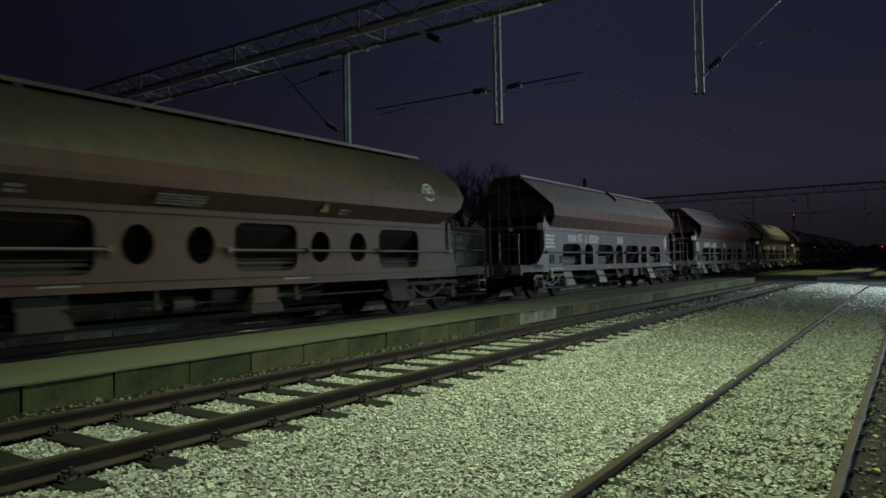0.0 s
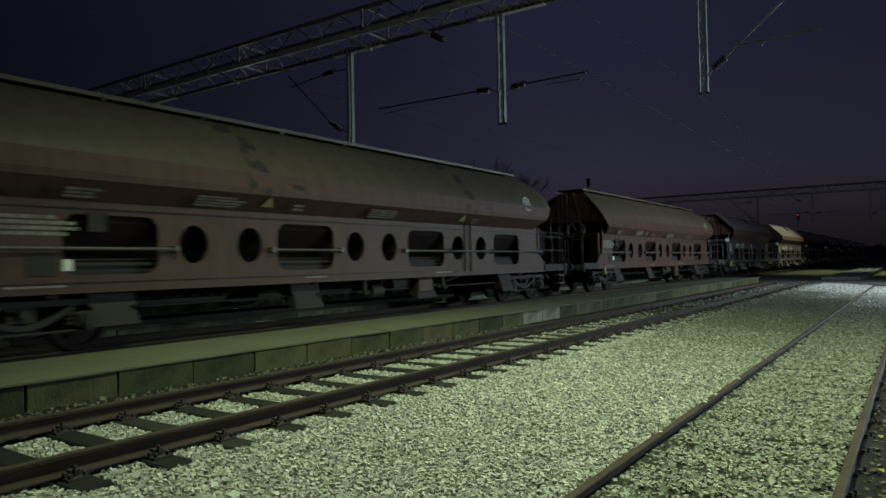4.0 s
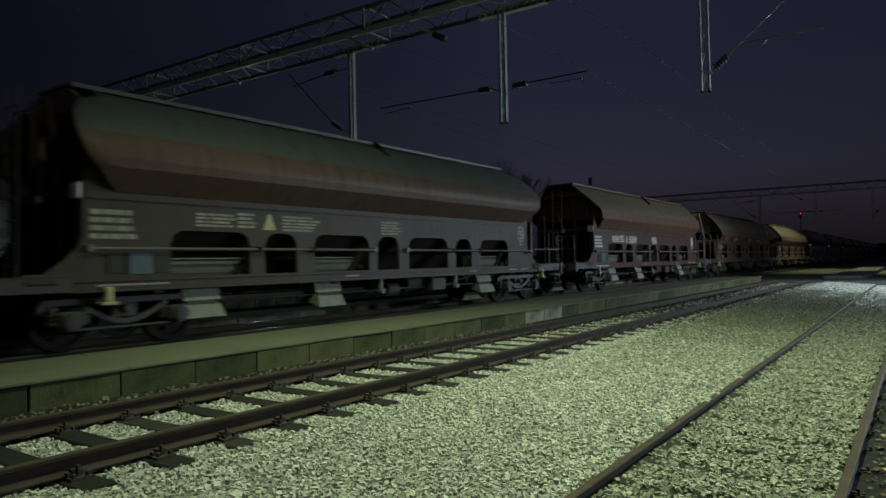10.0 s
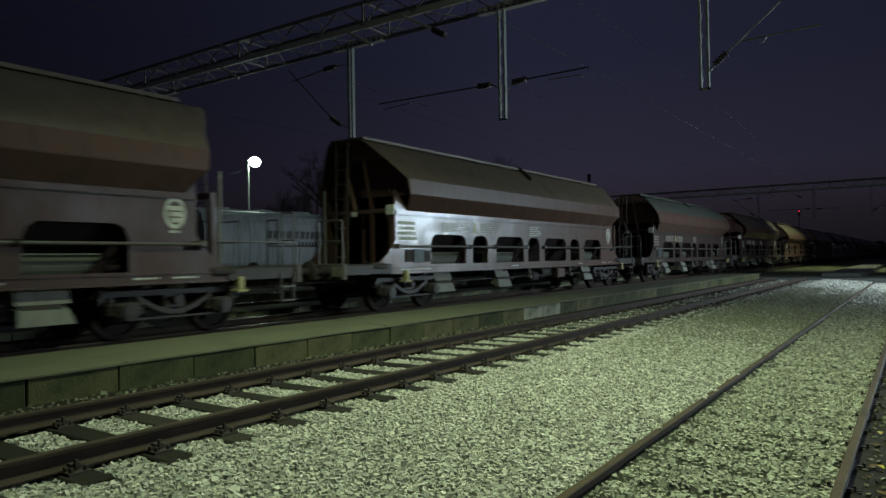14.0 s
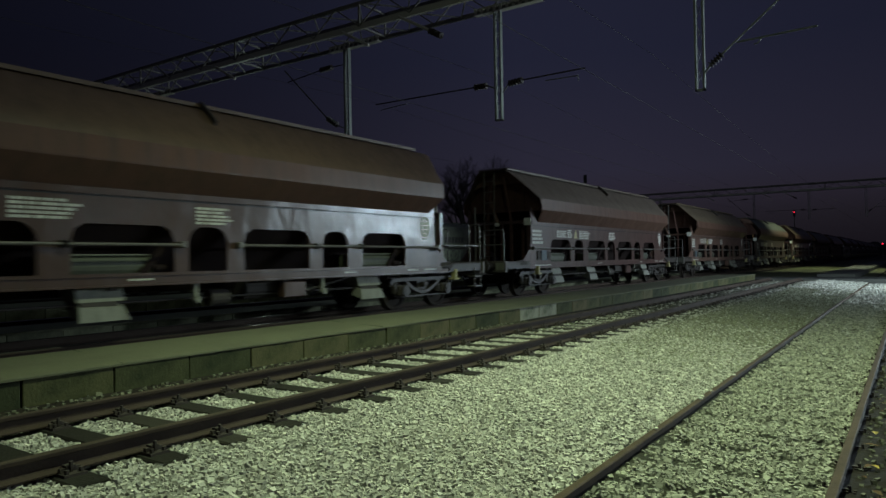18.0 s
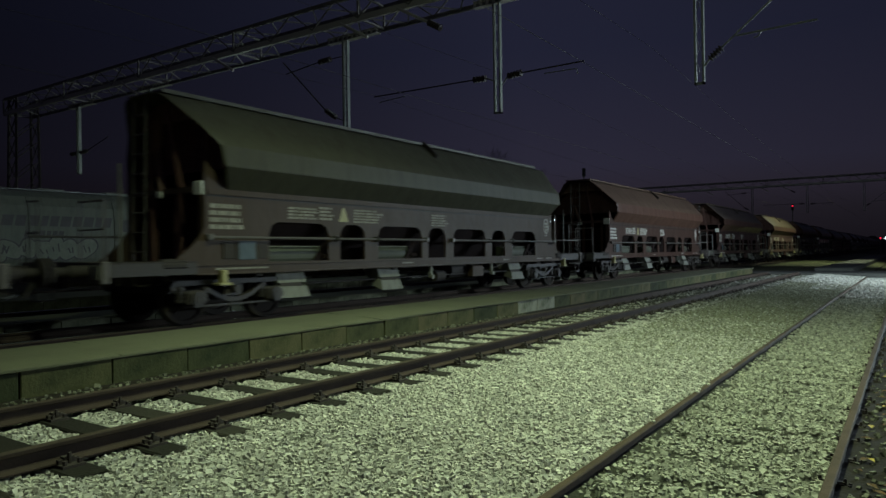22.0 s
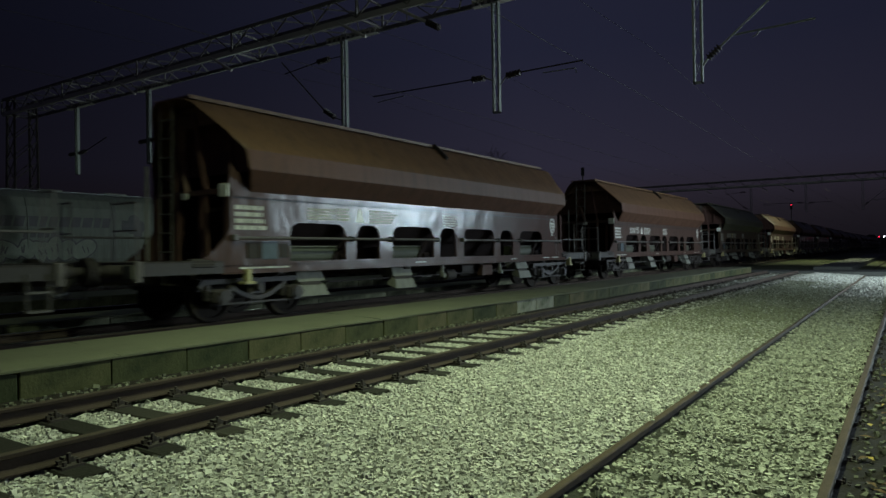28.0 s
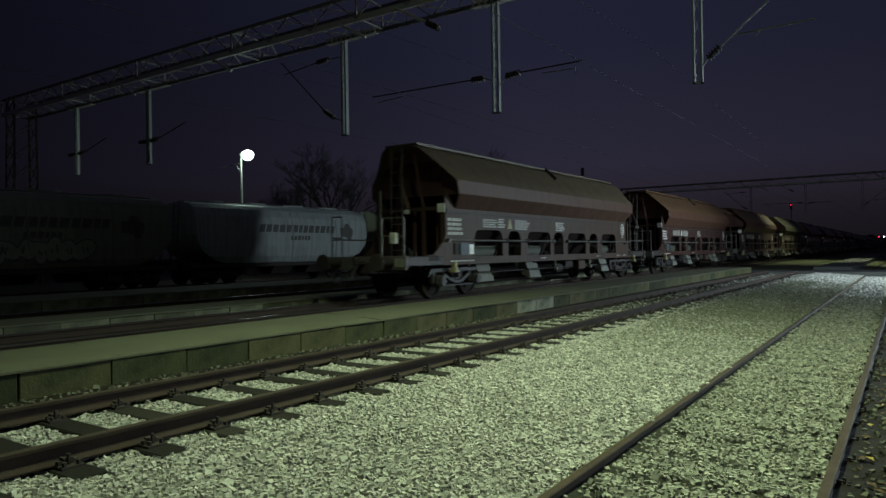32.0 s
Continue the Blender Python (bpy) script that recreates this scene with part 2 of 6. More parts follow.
M = {
    # bed kept dark, its colour gives the shade between the stones
    "ballast": material("shaded_ballast_bed", (0.04, 0.04, 0.027), 0.95, 0, 0.5, 45, 0.7, 1.0, (0.02, 0.021, 0.013), 0.6, gloss=0.15),
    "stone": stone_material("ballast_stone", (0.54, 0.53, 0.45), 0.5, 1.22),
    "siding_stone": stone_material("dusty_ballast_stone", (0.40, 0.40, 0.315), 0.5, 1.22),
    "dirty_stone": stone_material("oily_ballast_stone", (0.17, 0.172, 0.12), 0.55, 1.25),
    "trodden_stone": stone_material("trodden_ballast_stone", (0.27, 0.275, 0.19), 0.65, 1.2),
    "soil": material("dark_soil", (0.022, 0.018, 0.013), 0.95, 0, 0.4, 25, 1.2, 0.8, gloss=0.2),
    "rail": material("rail_rust", (0.05, 0.034, 0.025), 0.85, 0.0, 0.3, 60, 2, 0.3, (0.03, 0.022, 0.017), 0.5, gloss=0.25),
    "railhead": material("rail_running_face", (0.55, 0.53, 0.5), 0.22, 1.0, 0.1, 40, 3, 0.05, (0.3, 0.25, 0.2), 0.3),
    "oldhead": material("dull_rail_head", (0.062, 0.045, 0.033), 0.78, 0.0, 0.3, 50, 2, 0.2, (0.04, 0.03, 0.022), 0.6, gloss=0.18),
    "sidinghead": material("rusty_rail_head", (0.085, 0.058, 0.037), 0.75, 0.0, 0.4, 50, 2, 0.3, (0.035, 0.026, 0.018), 0.6, gloss=0.2),
    "sleeper": material("tarred_sleeper_wood", (0.027, 0.024, 0.018), 0.9, 0, 0.4, 40, 3, 0.7, (0.05, 0.05, 0.034), 0.4, random=0.3, gloss=0.2),
    "plate": material("baseplate_iron", (0.05, 0.038, 0.03), 0.8, 0.1, 0.3, 60, 5, 0.3),
    "concrete": material("kerb_concrete", (0.075, 0.077, 0.034), 0.9, 0, 0.35, 30, 2.6, 0.8, (0.026, 0.034, 0.016), 1.0, False, 0.45, 0.25),
    # lighter copy of the kerb concrete, makes up for missing lamplight farther back
    "lightened_concrete": material("lightened_kerb_concrete", (0.17, 0.172, 0.11), 0.9, 0, 0.35, 30, 2.6, 0.8, (0.06, 0.065, 0.04), 1.0, False, 0.35, 0.25),
    "pale_concrete": material("limewashed_kerb_concrete", (0.27, 0.27, 0.21), 0.9, 0, 0.3, 30, 2.6, 0.8, (0.06, 0.07, 0.04), 1.0, False, 0.2, 0.25),
    "paving": material("platform_surface", (0.135, 0.135, 0.086), 0.95, 0, 0.3, 60, 0.8, 0.5, (0.09, 0.088, 0.06), 0.6, gloss=0.2),
    "asphalt": material("asphalt", (0.115, 0.115, 0.10), 0.9, 0, 0.35, 70, 0.8, 0.5, gloss=0.3),
    "galv": material("galvanised_steel", (0.19, 0.20, 0.18), 0.55, 0.3, 0.15, 25, 2, 0.15, (0.15, 0.155, 0.14), 0.5),
    "mast": material("weathered_steel_lattice", (0.17, 0.155, 0.135), 0.65, 0.2, 0.15, 25, 2, 0.15, (0.10, 0.095, 0.08), 0.6),
    # lighter than the lattice: lamplight on chord, stays and beams put into colour
    "girder": material("lit_grey_girder_paint", (0.42, 0.385, 0.33), 0.6, 0.0, 0.12, 25, 2, 0.15, (0.36, 0.35, 0.30), 0.6),
    "insulator": material("brown_porcelain", (0.03, 0.02, 0.016), 0.6, 0, 0.2, 20, 3, 0.05),
    "wire": material("copper_wire", (0.03, 0.026, 0.023), 0.7, 0.0, 0.1, 20, 3, 0, gloss=0.3),
    "under": material("sooty_underframe", (0.03, 0.023, 0.019), 0.82, 0.0, 0.4, 30, 3, 0.4, (0.046, 0.037, 0.03), 0.6),
    "bogie_dust": material("dusty_bogie_frame", (0.034, 0.027, 0.023), 0.6, 0.0, 0.4, 30, 3, 0.4, (0.035, 0.028, 0.023), 0.7),
    "headstock": material("dusty_pale_headstock", (0.112, 0.097, 0.088), 0.7, 0.0, 0.3, 30, 3, 0.3, (0.05, 0.04, 0.034), 0.7),
    "wheel": material("wheel_steel", (0.026, 0.02, 0.016), 0.85, 0.0, 0.3, 30, 4, 0.2, (0.035, 0.028, 0.022), 0.6, gloss=0.2),
    "chute": material("pale_chute_paint", (0.20, 0.20, 0.165), 0.75, 0, 0.2, 30, 3, 0.2, (0.08, 0.075, 0.055), 0.8, True),
    # flap colour taken darker than the chutes, for the shade behind the openings
    "flap": material("shaded_flap_paint", (0.075, 0.08, 0.055), 0.7, 0, 0.25, 20, 3, 0.2, (0.04, 0.04, 0.03), 0.7),
    "white": material("white_lettering", (0.6, 0.59, 0.52), 0.75, 0, 0.2, 40, 5, 0.1, (0.16, 0.15, 0.12), 0.6),
    "faded": material("faded_white_lettering", (0.30, 0.28, 0.23), 0.8, 0, 0.3, 40, 5, 0.1, (0.10, 0.085, 0.065), 0.8),
    "yellow": material("yellow_paint", (0.38, 0.34, 0.16), 0.6, 0, 0.2, 40, 5, 0.1),
    # near-black: shade of hopper recesses and slots put into the colour
    "shaded_inside": material("shaded_hopper_inside", (0.016, 0.009, 0.008), 0.9, 0, 0.3, 20, 2, 0.3, gloss=0.15),
    "bark": material("winter_bark", (0.05, 0.045, 0.04), 0.9, 0, 0.3, 30, 3, 0.5),
    # grain car paint in a shaded and a lamplit copy
    "grain_car_shaded": material("shaded_green_grain_car_paint", (0.17, 0.182, 0.13), 0.65, 0, 0.15, 20, 1.5, 0.1, (0.07, 0.07, 0.05), 0.6, True),
    "grain_car": material("grey_grain_car_paint", (0.29, 0.31, 0.295), 0.55, 0, 0.12, 20, 1.5, 0.1, (0.14, 0.145, 0.13), 0.8, True),
    "graffiti": material("dark_spray_paint", (0.075, 0.07, 0.06), 0.6, 0, 0.3, 20, 3, 0.05),
    "spray": material("pale_spray_paint", (0.21, 0.23, 0.155), 0.6, 0, 0.3, 20, 3, 0.05),
    # brown end plate with the hood's shade put into its colour
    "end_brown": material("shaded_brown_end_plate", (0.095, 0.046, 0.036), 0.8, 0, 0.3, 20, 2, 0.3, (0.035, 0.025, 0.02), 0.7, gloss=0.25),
    "blue_plate": material("dull_blue_plate", (0.06, 0.085, 0.10), 0.6, 0, 0.2, 30, 4, 0.1),
    "verge": material("thin_grass_and_gravel", (0.10, 0.105, 0.055), 0.95, 0, 0.6, 3.5, 0.35, 0.9, (0.03, 0.032, 0.016), 0.9, gloss=0.15),
    "leafy": material("dry_leaf", (0.45, 0.33, 0.07), 0.8, 0, 0.3, 40, 8, 0.1),
    "rustplate": material("rust_stained_plate", (0.17, 0.095, 0.068), 0.8, 0, 0.35, 20, 2, 0.3, (0.045, 0.033, 0.026), 0.7),
    "bright": material("reflective_white_plate", (0.85, 0.85, 0.75), 0.4, 0, 0.08, 40, 5, 0.05),
    "railing": material("dull_grey_tube", (0.12, 0.108, 0.096), 0.5, 0.1, 0.2, 25, 3, 0.2, (0.05, 0.042, 0.035), 0.6),
    "pipe": material("pale_grey_tube", (0.30, 0.29, 0.26), 0.5, 0.0, 0.2, 25, 3, 0.2, (0.12, 0.11, 0.09), 0.6),
    "brown_leaf": material("brown_leaf", (0.13, 0.075, 0.03), 0.85, 0, 0.4, 40, 8, 0.1),
    "rubber": material("black_rubber", (0.02, 0.02, 0.02), 0.7),
    "red": glow("red_signal_glass", (1.0, 0.02, 0.06), 3.0),
    "lamp": glow("lamp_glass", (0.80, 1.0, 0.90), 30.0),
    "headlight": glow("white_lamp_glass", (0.9, 0.95, 1.0), 6.0),
}


def paint(name, colour, rough=0.34, dirt=(0.10, 0.085, 0.065), amount=0.55, gloss=0.75, coat=0.0):
    """Old gloss paint on thin plate that has lost its flatness."""
    m = material(name, colour, rough, 0.0, 0.15, 18, 1.1, 0.08, dirt, amount, True, 0, gloss)
    n, l = m.node_tree.nodes, m.node_tree.links
    b = n["Principled BSDF"]
    fine = b.inputs["Normal"].links[0].from_socket
    tc, dent, bp, tall = n.new("ShaderNodeTexCoord"), n.new("ShaderNodeTexNoise"), n.new("ShaderNodeBump"), n.new("ShaderNodeMapping")
    dent.inputs["Scale"].default_value, dent.inputs["Detail"].default_value = 1.7, 2.5
    tall.inputs["Scale"].default_value = (1.0, 1.15, 0.8)
    bp.inputs["Strength"].default_value, bp.inputs["Distance"].default_value = 0.7, 0.04
    l.new(tc.outputs["Object"], tall.inputs["Vector"])
    l.new(tall.outputs[0], dent.inputs["Vector"])
    l.new(dent.outputs["Fac"], bp.inputs["Height"])
    l.new(fine, bp.inputs["Normal"])
    l.new(bp.outputs[0], b.inputs["Normal"])
    if coat:
        # what is left of the varnish lies in blotches
        blotch, mr = n.new("ShaderNodeTexNoise"), n.new("ShaderNodeMapRange")
        blotch.inputs["Scale"].default_value, blotch.inputs["Detail"].default_value = 1.9, 5
        mr.inputs["From Min"].default_value, mr.inputs["From Max"].default_value = 0.32, 0.66
        mr.inputs["To Min"].default_value, mr.inputs["To Max"].default_value = 0.25 * coat, 1.35 * coat
        l.new(tc.outputs["Object"], blotch.inputs["Vector"])
        l.new(blotch.outputs["Fac"], mr.inputs["Value"])
        l.new(mr.outputs[0], b.inputs["Coat Weight"])
        l.new(bp.outputs[0], b.inputs["Coat Normal"])
        b.inputs["Coat Roughness"].default_value = 0.22
    return m


# ---- mesh helpers ----
def part(name, bm, mat, parent=None, label=""):
    """Links a bmesh as one mesh object under a thing or a part."""
    me = bpy.data.meshes.new(name)
    bm.normal_update()
    bm.to_mesh(me)
    bm.free()
    for m in (mat if isinstance(mat, (list, tuple)) else [mat]):
        me.materials.append(m)
    ob = new(name, me)
    if parent is not None:
        ob.parent = parent
    if label:
        tagged(ob, label)
    return ob


def same(name, ob, parent, m=None):
    """Another object on the same mesh."""
    o = new(name, ob.data)
    o.parent = parent
    if m is not None:
        o.matrix_basis = m
    return o


def empty(name, m=None):
    ob = new(name)
    ob.empty_display_size = 0.3
    if m is not None:
        ob.matrix_basis = m
    return ob


def box(bm, x0, x1, y0, y1, z0, z1, bevel=0.0, mat=0):
    vs = [bm.verts.new((x, y, z)) for x in (x0, x1) for y in (y0, y1) for z in (z0, z1)]
    fs = [bm.faces.new([vs[i] for i in q]) for q in ((0, 1, 3, 2), (4, 6, 7, 5), (0, 4, 5, 1), (2, 3, 7, 6), (0, 2, 6, 4), (1, 5, 7, 3))]
    for f in fs:
        f.material_index = mat
    if bevel:
        es = list({e for f in fs for e in f.edges})
        bmesh.ops.bevel(bm, geom=es, offset=bevel, segments=1, affect="EDGES")
    return bm


def boxed(*a, **k):
    return box(bmesh.new(), *a, **k)


def prism(bm, loop, y0, y1, cap=True, mat=0):
    """Extrudes an (x, z) loop along y."""
    a = [bm.verts.new((x, y0, z)) for x, z in loop]
    b = [bm.verts.new((x, y1, z)) for x, z in loop]
    n = len(loop)
    for i in range(n):
        f = bm.faces.new((a[i], a[(i + 1) % n], b[(i + 1) % n], b[i]))
        f.material_index = mat
    if cap:
        bm.faces.new(a[::-1]).material_index = mat
        bm.faces.new(b).material_index = mat
    bmesh.ops.recalc_face_normals(bm, faces=bm.faces)
    return bm


def rod(bm, p, q, r, sides=8):
    p, q = Vector(p), Vector(q)
    turn = (q - p).to_track_quat("Z", "Y").to_matrix().to_4x4()
    m = Matrix.Translation((p + q) / 2) @ turn
    bmesh.ops.create_cone(bm, cap_ends=True, segments=sides, radius1=r, radius2=r, depth=(q - p).length, matrix=m)
    return bm


def bar(bm, p, q, w, h):
    """A square bar from p to q."""
    p, q = Vector(p), Vector(q)
    m = Matrix.Translation((p + q) / 2) @ (q - p).to_track_quat("Z", "Y").to_matrix().to_4x4() @ Matrix.Diagonal((w, h, (q - p).length, 1))
    bmesh.ops.create_cube(bm, size=1.0, matrix=m)
    return bm


def lathe(bm, profile, m=None, sides=20):
    """Turns an (r, z) profile about z."""
    m = m or Matrix()
    rings = [[bm.verts.new(m @ Vector((r * math.cos(2 * math.pi * k / sides), r * math.sin(2 * math.pi * k / sides), z))) for k in range(sides)] for r, z in profile]
    for a, b in zip(rings, rings[1:]):
        for k in range(sides):
            bm.faces.new((a[k], a[(k + 1) % sides], b[(k + 1) % sides], b[k]))
    bm.faces.new(rings[0][::-1])
    bm.faces.new(rings[-1])
    bmesh.ops.recalc_face_normals(bm, faces=bm.faces)
    return bm


def holed_plate(outer, holes, x0, thick):
    """A plate in the y-z plane at x0 with holes cut through it."""
    bm = bmesh.new()
    edges = []
    for loop in (outer, *holes):
        vs = [bm.verts.new((x0, y, z)) for y, z in loop]
        edges += [bm.edges.new((vs[i], vs[(i + 1) % len(vs)])) for i in range(len(vs))]
    bmesh.ops.triangle_fill(bm, use_beauty=True, use_dissolve=False, edges=edges)
    faces = bm.faces[:]
    out = bmesh.ops.extrude_face_region(bm, geom=faces)
    bmesh.ops.translate(bm, verts=[v for v in out["geom"] if isinstance(v, bmesh.types.BMVert)], vec=(-thick, 0, 0))
    bmesh.ops.recalc_face_normals(bm, faces=bm.faces)
    return bm


def rounded(y0, y1, z0, z1, r, rb=None, steps=5):
    """A rounded (y, z) rectangle; rb: the radius of the lower corners."""
    rb = r if rb is None else rb
    pts = []
    for cy, cz, a0, q in ((y1 - rb, z0 + rb, -90, rb), (y1 - r, z1 - r, 0, r), (y0 + r, z1 - r, 90, r), (y0 + rb, z0 + rb, 180, rb)):
        for k in range(steps + 1):
            a = radians(a0 + 90 * k / steps)
            pts.append((cy + q * math.cos(a), cz + q * math.sin(a)))
    return pts


def chamfered(y0, y1, z0, z1, c):
    return [(y0, z0), (y1, z0), (y1, z1 - c * 1.1), (y1 - c * 0.3, z1 - c * 0.35), (y1 - c, z1), (y0 + c, z1), (y0 + c * 0.3, z1 - c * 0.35), (y0, z1 - c * 1.1)]


def ring_hole(y, z, ry, rz, n=20):
    return [(y + ry * math.cos(2 * math.pi * k / n), z + rz * math.sin(2 * math.pi * k / n)) for k in range(n)]


# ---- ground ----
def ground_height(x, y):
    """The lie of the land across the tracks."""
    knots = ((-400, -0.2), (-60, 0.0), (-24, 0.02), (-9.6, 0.03), (-7.4, 0.02), (-6.9, -0.03), (-4.5, -0.03), (-2.05, -0.175), (-1.9, -0.235), (-0.55, -0.245), (0.4, -0.25), (6, -0.25), (400, -0.4))
    for (xa, za), (xb, zb) in zip(knots, knots[1:]):
        if x <= xb:
            return za + (zb - za) * (x - xa) / (xb - xa)
    return -0.4


def build_ground():
    xs = sorted({-600, -300, -150, -80, -50, -35, -24, -18, -14, -11, -9.6, -8, -7.4, -6.9, -10.0, *[-6.6 + 0.3 * k for k in range(28)], 2.5, 4, 8, 16, 40, 120, 400})
    ys = sorted({-260, -120, -60, -30, -15, -8, *[-4 + 0.4 * k for k in range(60)], *[20 + 1.5 * k for k in range(20)], 47.0, 52, 58, 66, 80, 110, 160, 240, 400, 800, 1500})
    bm = bmesh.new()
    grid = []
    for y in ys:
        row = []
        for x in xs:
            near = 1.0 if -6.6 < x < 2 and -4 < y < 50 else 0.0
            z = ground_height(x, y) + near * 0.02 * noise.noise((x * 1.1, y * 1.1, 0))
            row.append(bm.verts.new((x, y, z)))
        grid.append(row)
    for j in range(len(ys) - 1):
        for i in range(len(xs) - 1):
            f = bm.faces.new((grid[j][i], grid[j][i + 1], grid[j + 1][i + 1], grid[j + 1][i]))
            cx, cy = (xs[i] + xs[i + 1]) / 2, (ys[j] + ys[j + 1]) / 2
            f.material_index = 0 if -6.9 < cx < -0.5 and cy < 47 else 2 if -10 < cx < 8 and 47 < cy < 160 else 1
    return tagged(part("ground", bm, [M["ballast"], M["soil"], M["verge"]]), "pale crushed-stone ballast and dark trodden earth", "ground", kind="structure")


build_ground()


def scatter_stones(name, rects, seed, label, mat="stone"):
    """Loose broken stones, each its own small angular block; rects: x0, x1, y0, y1, stones per square metre, radius, lift."""
    rng = np.random.default_rng(seed)
    corner_v = np.array([(x, y, z) for x in (-1, 1) for y in (-1, 1) for z in (-1, 1)], float)
    corner_f = np.array([(0, 1, 3), (0, 3, 2), (4, 6, 7), (4, 7, 5), (0, 4, 5), (0, 5, 1), (2, 3, 7), (2, 7, 6), (0, 2, 6), (0, 6, 4), (1, 5, 7), (1, 7, 3)])
    verts, faces, base = [], [], 0
    for x0, x1, y0, y1, density, radius, lift in rects:
        bv, bf = corner_v, corner_f
        k = len(bv)
        cell = density ** -0.5
        x, y = np.meshgrid(np.arange(x0 + cell / 2, x1, cell), np.arange(y0 + cell / 2, y1, cell))
        x = (x + (np.arange(len(x)) % 2)[:, None] * cell / 2).ravel()
        n = len(x)
        x, y = np.clip(x + rng.uniform(-0.42, 0.42, n) * cell, x0, x1), y.ravel() + rng.uniform(-0.42, 0.42, n) * cell
        if x0 == -1.94:
            bare = np.abs((y - 3.1 + 0.32) % 0.64 - 0.32) < 0.10
            keep = ~bare | (rng.uniform(0, 1, n) < 0.28)
            x, y = x[keep], y[keep]
            n = len(x)
        if x1 < -4.3 and x0 > -7.0:
            clear = (np.abs((y - 2.49 + 0.31) % 0.62 - 0.31) > 0.125 + 0.6 * radius) | (np.abs(x + 5.73) > 1.14 + radius)
            x, y = x[clear], y[clear]
            n = len(x)
        z = np.array([ground_height(a, b) for a, b in zip(x, y)]) + lift + rng.uniform(-0.8, 0.9, n) * radius
        size = radius * rng.lognormal(0, 0.17, n)[:, None, None] * rng.uniform(0.7, 1.25, (n, 1, 3)) * np.array([1.0, 0.92, 0.88])
        v = bv[None] * rng.uniform(0.62, 1.05, (n, k, 3)) * size
        a, b = rng.uniform(0, 2 * np.pi, n), rng.uniform(-0.75, 0.75, n)
        ca, sa, cb, sb = np.cos(a), np.sin(a), np.cos(b), np.sin(b)
        turn = np.stack([np.stack([ca, -sa * cb, sa * sb], -1), np.stack([sa, ca * cb, -ca * sb], -1), np.stack([0 * a, sb, cb], -1)], -2)
        v = np.einsum("nij,nkj->nki", turn, v) + np.stack([x, y, z], -1)[:, None]
        verts.append(v.reshape(-1, 3))
        faces.append((bf[None] + base + (np.arange(n) * k)[:, None, None]).reshape(-1, 3))
        base += n * k
    v, f = np.concatenate(verts), np.concatenate(faces)
    me = bpy.data.meshes.new(name)
    me.vertices.add(len(v))
    me.vertices.foreach_set("co", v.ravel())
    me.loops.add(f.size)
    me.loops.foreach_set("vertex_index", f.ravel())
    me.polygons.add(len(f))
    me.polygons.foreach_set("loop_start", np.arange(0, f.size, 3))
    me.update(calc_edges=True)
    me.validate()
    me.shade_flat()
    me.materials.append(M[mat])
    return tagged(new(name, me), label, "ballast", kind="stuff")


scatter_stones("ballast_stones", [
    (-4.35, -2.02, 1.2, 9, 800, 0.021, -0.016), (-4.35, -2.02, 1.2, 9, 1250, 0.0165, 0.006), (-4.35, -2.02, 9, 13, 800, 0.021, -0.016), (-4.35, -2.02, 9, 11, 1150, 0.0165, 0.006), (-4.35, -2.02, 11, 13, 750, 0.0165, 0.006),
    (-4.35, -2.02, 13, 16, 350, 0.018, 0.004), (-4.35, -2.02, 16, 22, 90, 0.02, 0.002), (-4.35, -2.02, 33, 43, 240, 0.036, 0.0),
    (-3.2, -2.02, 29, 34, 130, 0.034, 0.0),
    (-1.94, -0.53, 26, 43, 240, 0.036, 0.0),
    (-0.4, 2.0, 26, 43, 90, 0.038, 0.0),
    (-6.40, -5.05, 0.8, 12, 700, 0.021, -0.014), (-6.40, -5.05, 0.8, 12, 950, 0.0165, 0.006), (-6.40, -5.05, 12, 18, 420, 0.026, -0.005), (-6.40, -5.05, 18, 41, 110, 0.030, -0.005),
    (-4.96, -4.33, 0.8, 14, 800, 0.021, -0.014), (-4.96, -4.33, 0.8, 14, 1050, 0.0165, 0.006), (-4.96, -4.33, 14, 20, 450, 0.026, -0.004), (-4.96, -4.33, 20, 41, 130, 0.030, -0.004),
    (-4.96, -2.02, -5, 1.2, 950, 0.021, 0.0), (-1.94, -0.53, -5, 2.5, 900, 0.021, 0.0), (-6.40, -5.05, -5, 0.8, 900, 0.021, 0.0),
], 3, "pale grey-green crushed stone ballast")
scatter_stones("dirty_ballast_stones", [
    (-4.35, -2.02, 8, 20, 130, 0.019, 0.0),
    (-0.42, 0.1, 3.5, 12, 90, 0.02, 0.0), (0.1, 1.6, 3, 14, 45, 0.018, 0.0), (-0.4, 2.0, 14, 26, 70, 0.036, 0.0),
    (-6.40, -5.05, 12, 41, 220, 0.028, -0.008), (-4.96, -4.33, 14, 41, 220, 0.028, -0.006),
    (-6.88, -6.56, 0.8, 14, 380, 0.022, 0.0), (-7.47, -6.9, 0.8, 14, 150, 0.02, 0.0),
], 5, "oily grey-brown ballast beside the rails", "dirty_stone")

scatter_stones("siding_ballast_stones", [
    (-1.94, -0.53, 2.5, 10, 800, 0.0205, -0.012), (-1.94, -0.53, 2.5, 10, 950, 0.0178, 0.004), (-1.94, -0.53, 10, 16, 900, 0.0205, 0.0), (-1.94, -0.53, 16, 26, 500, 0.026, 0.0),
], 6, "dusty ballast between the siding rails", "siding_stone")
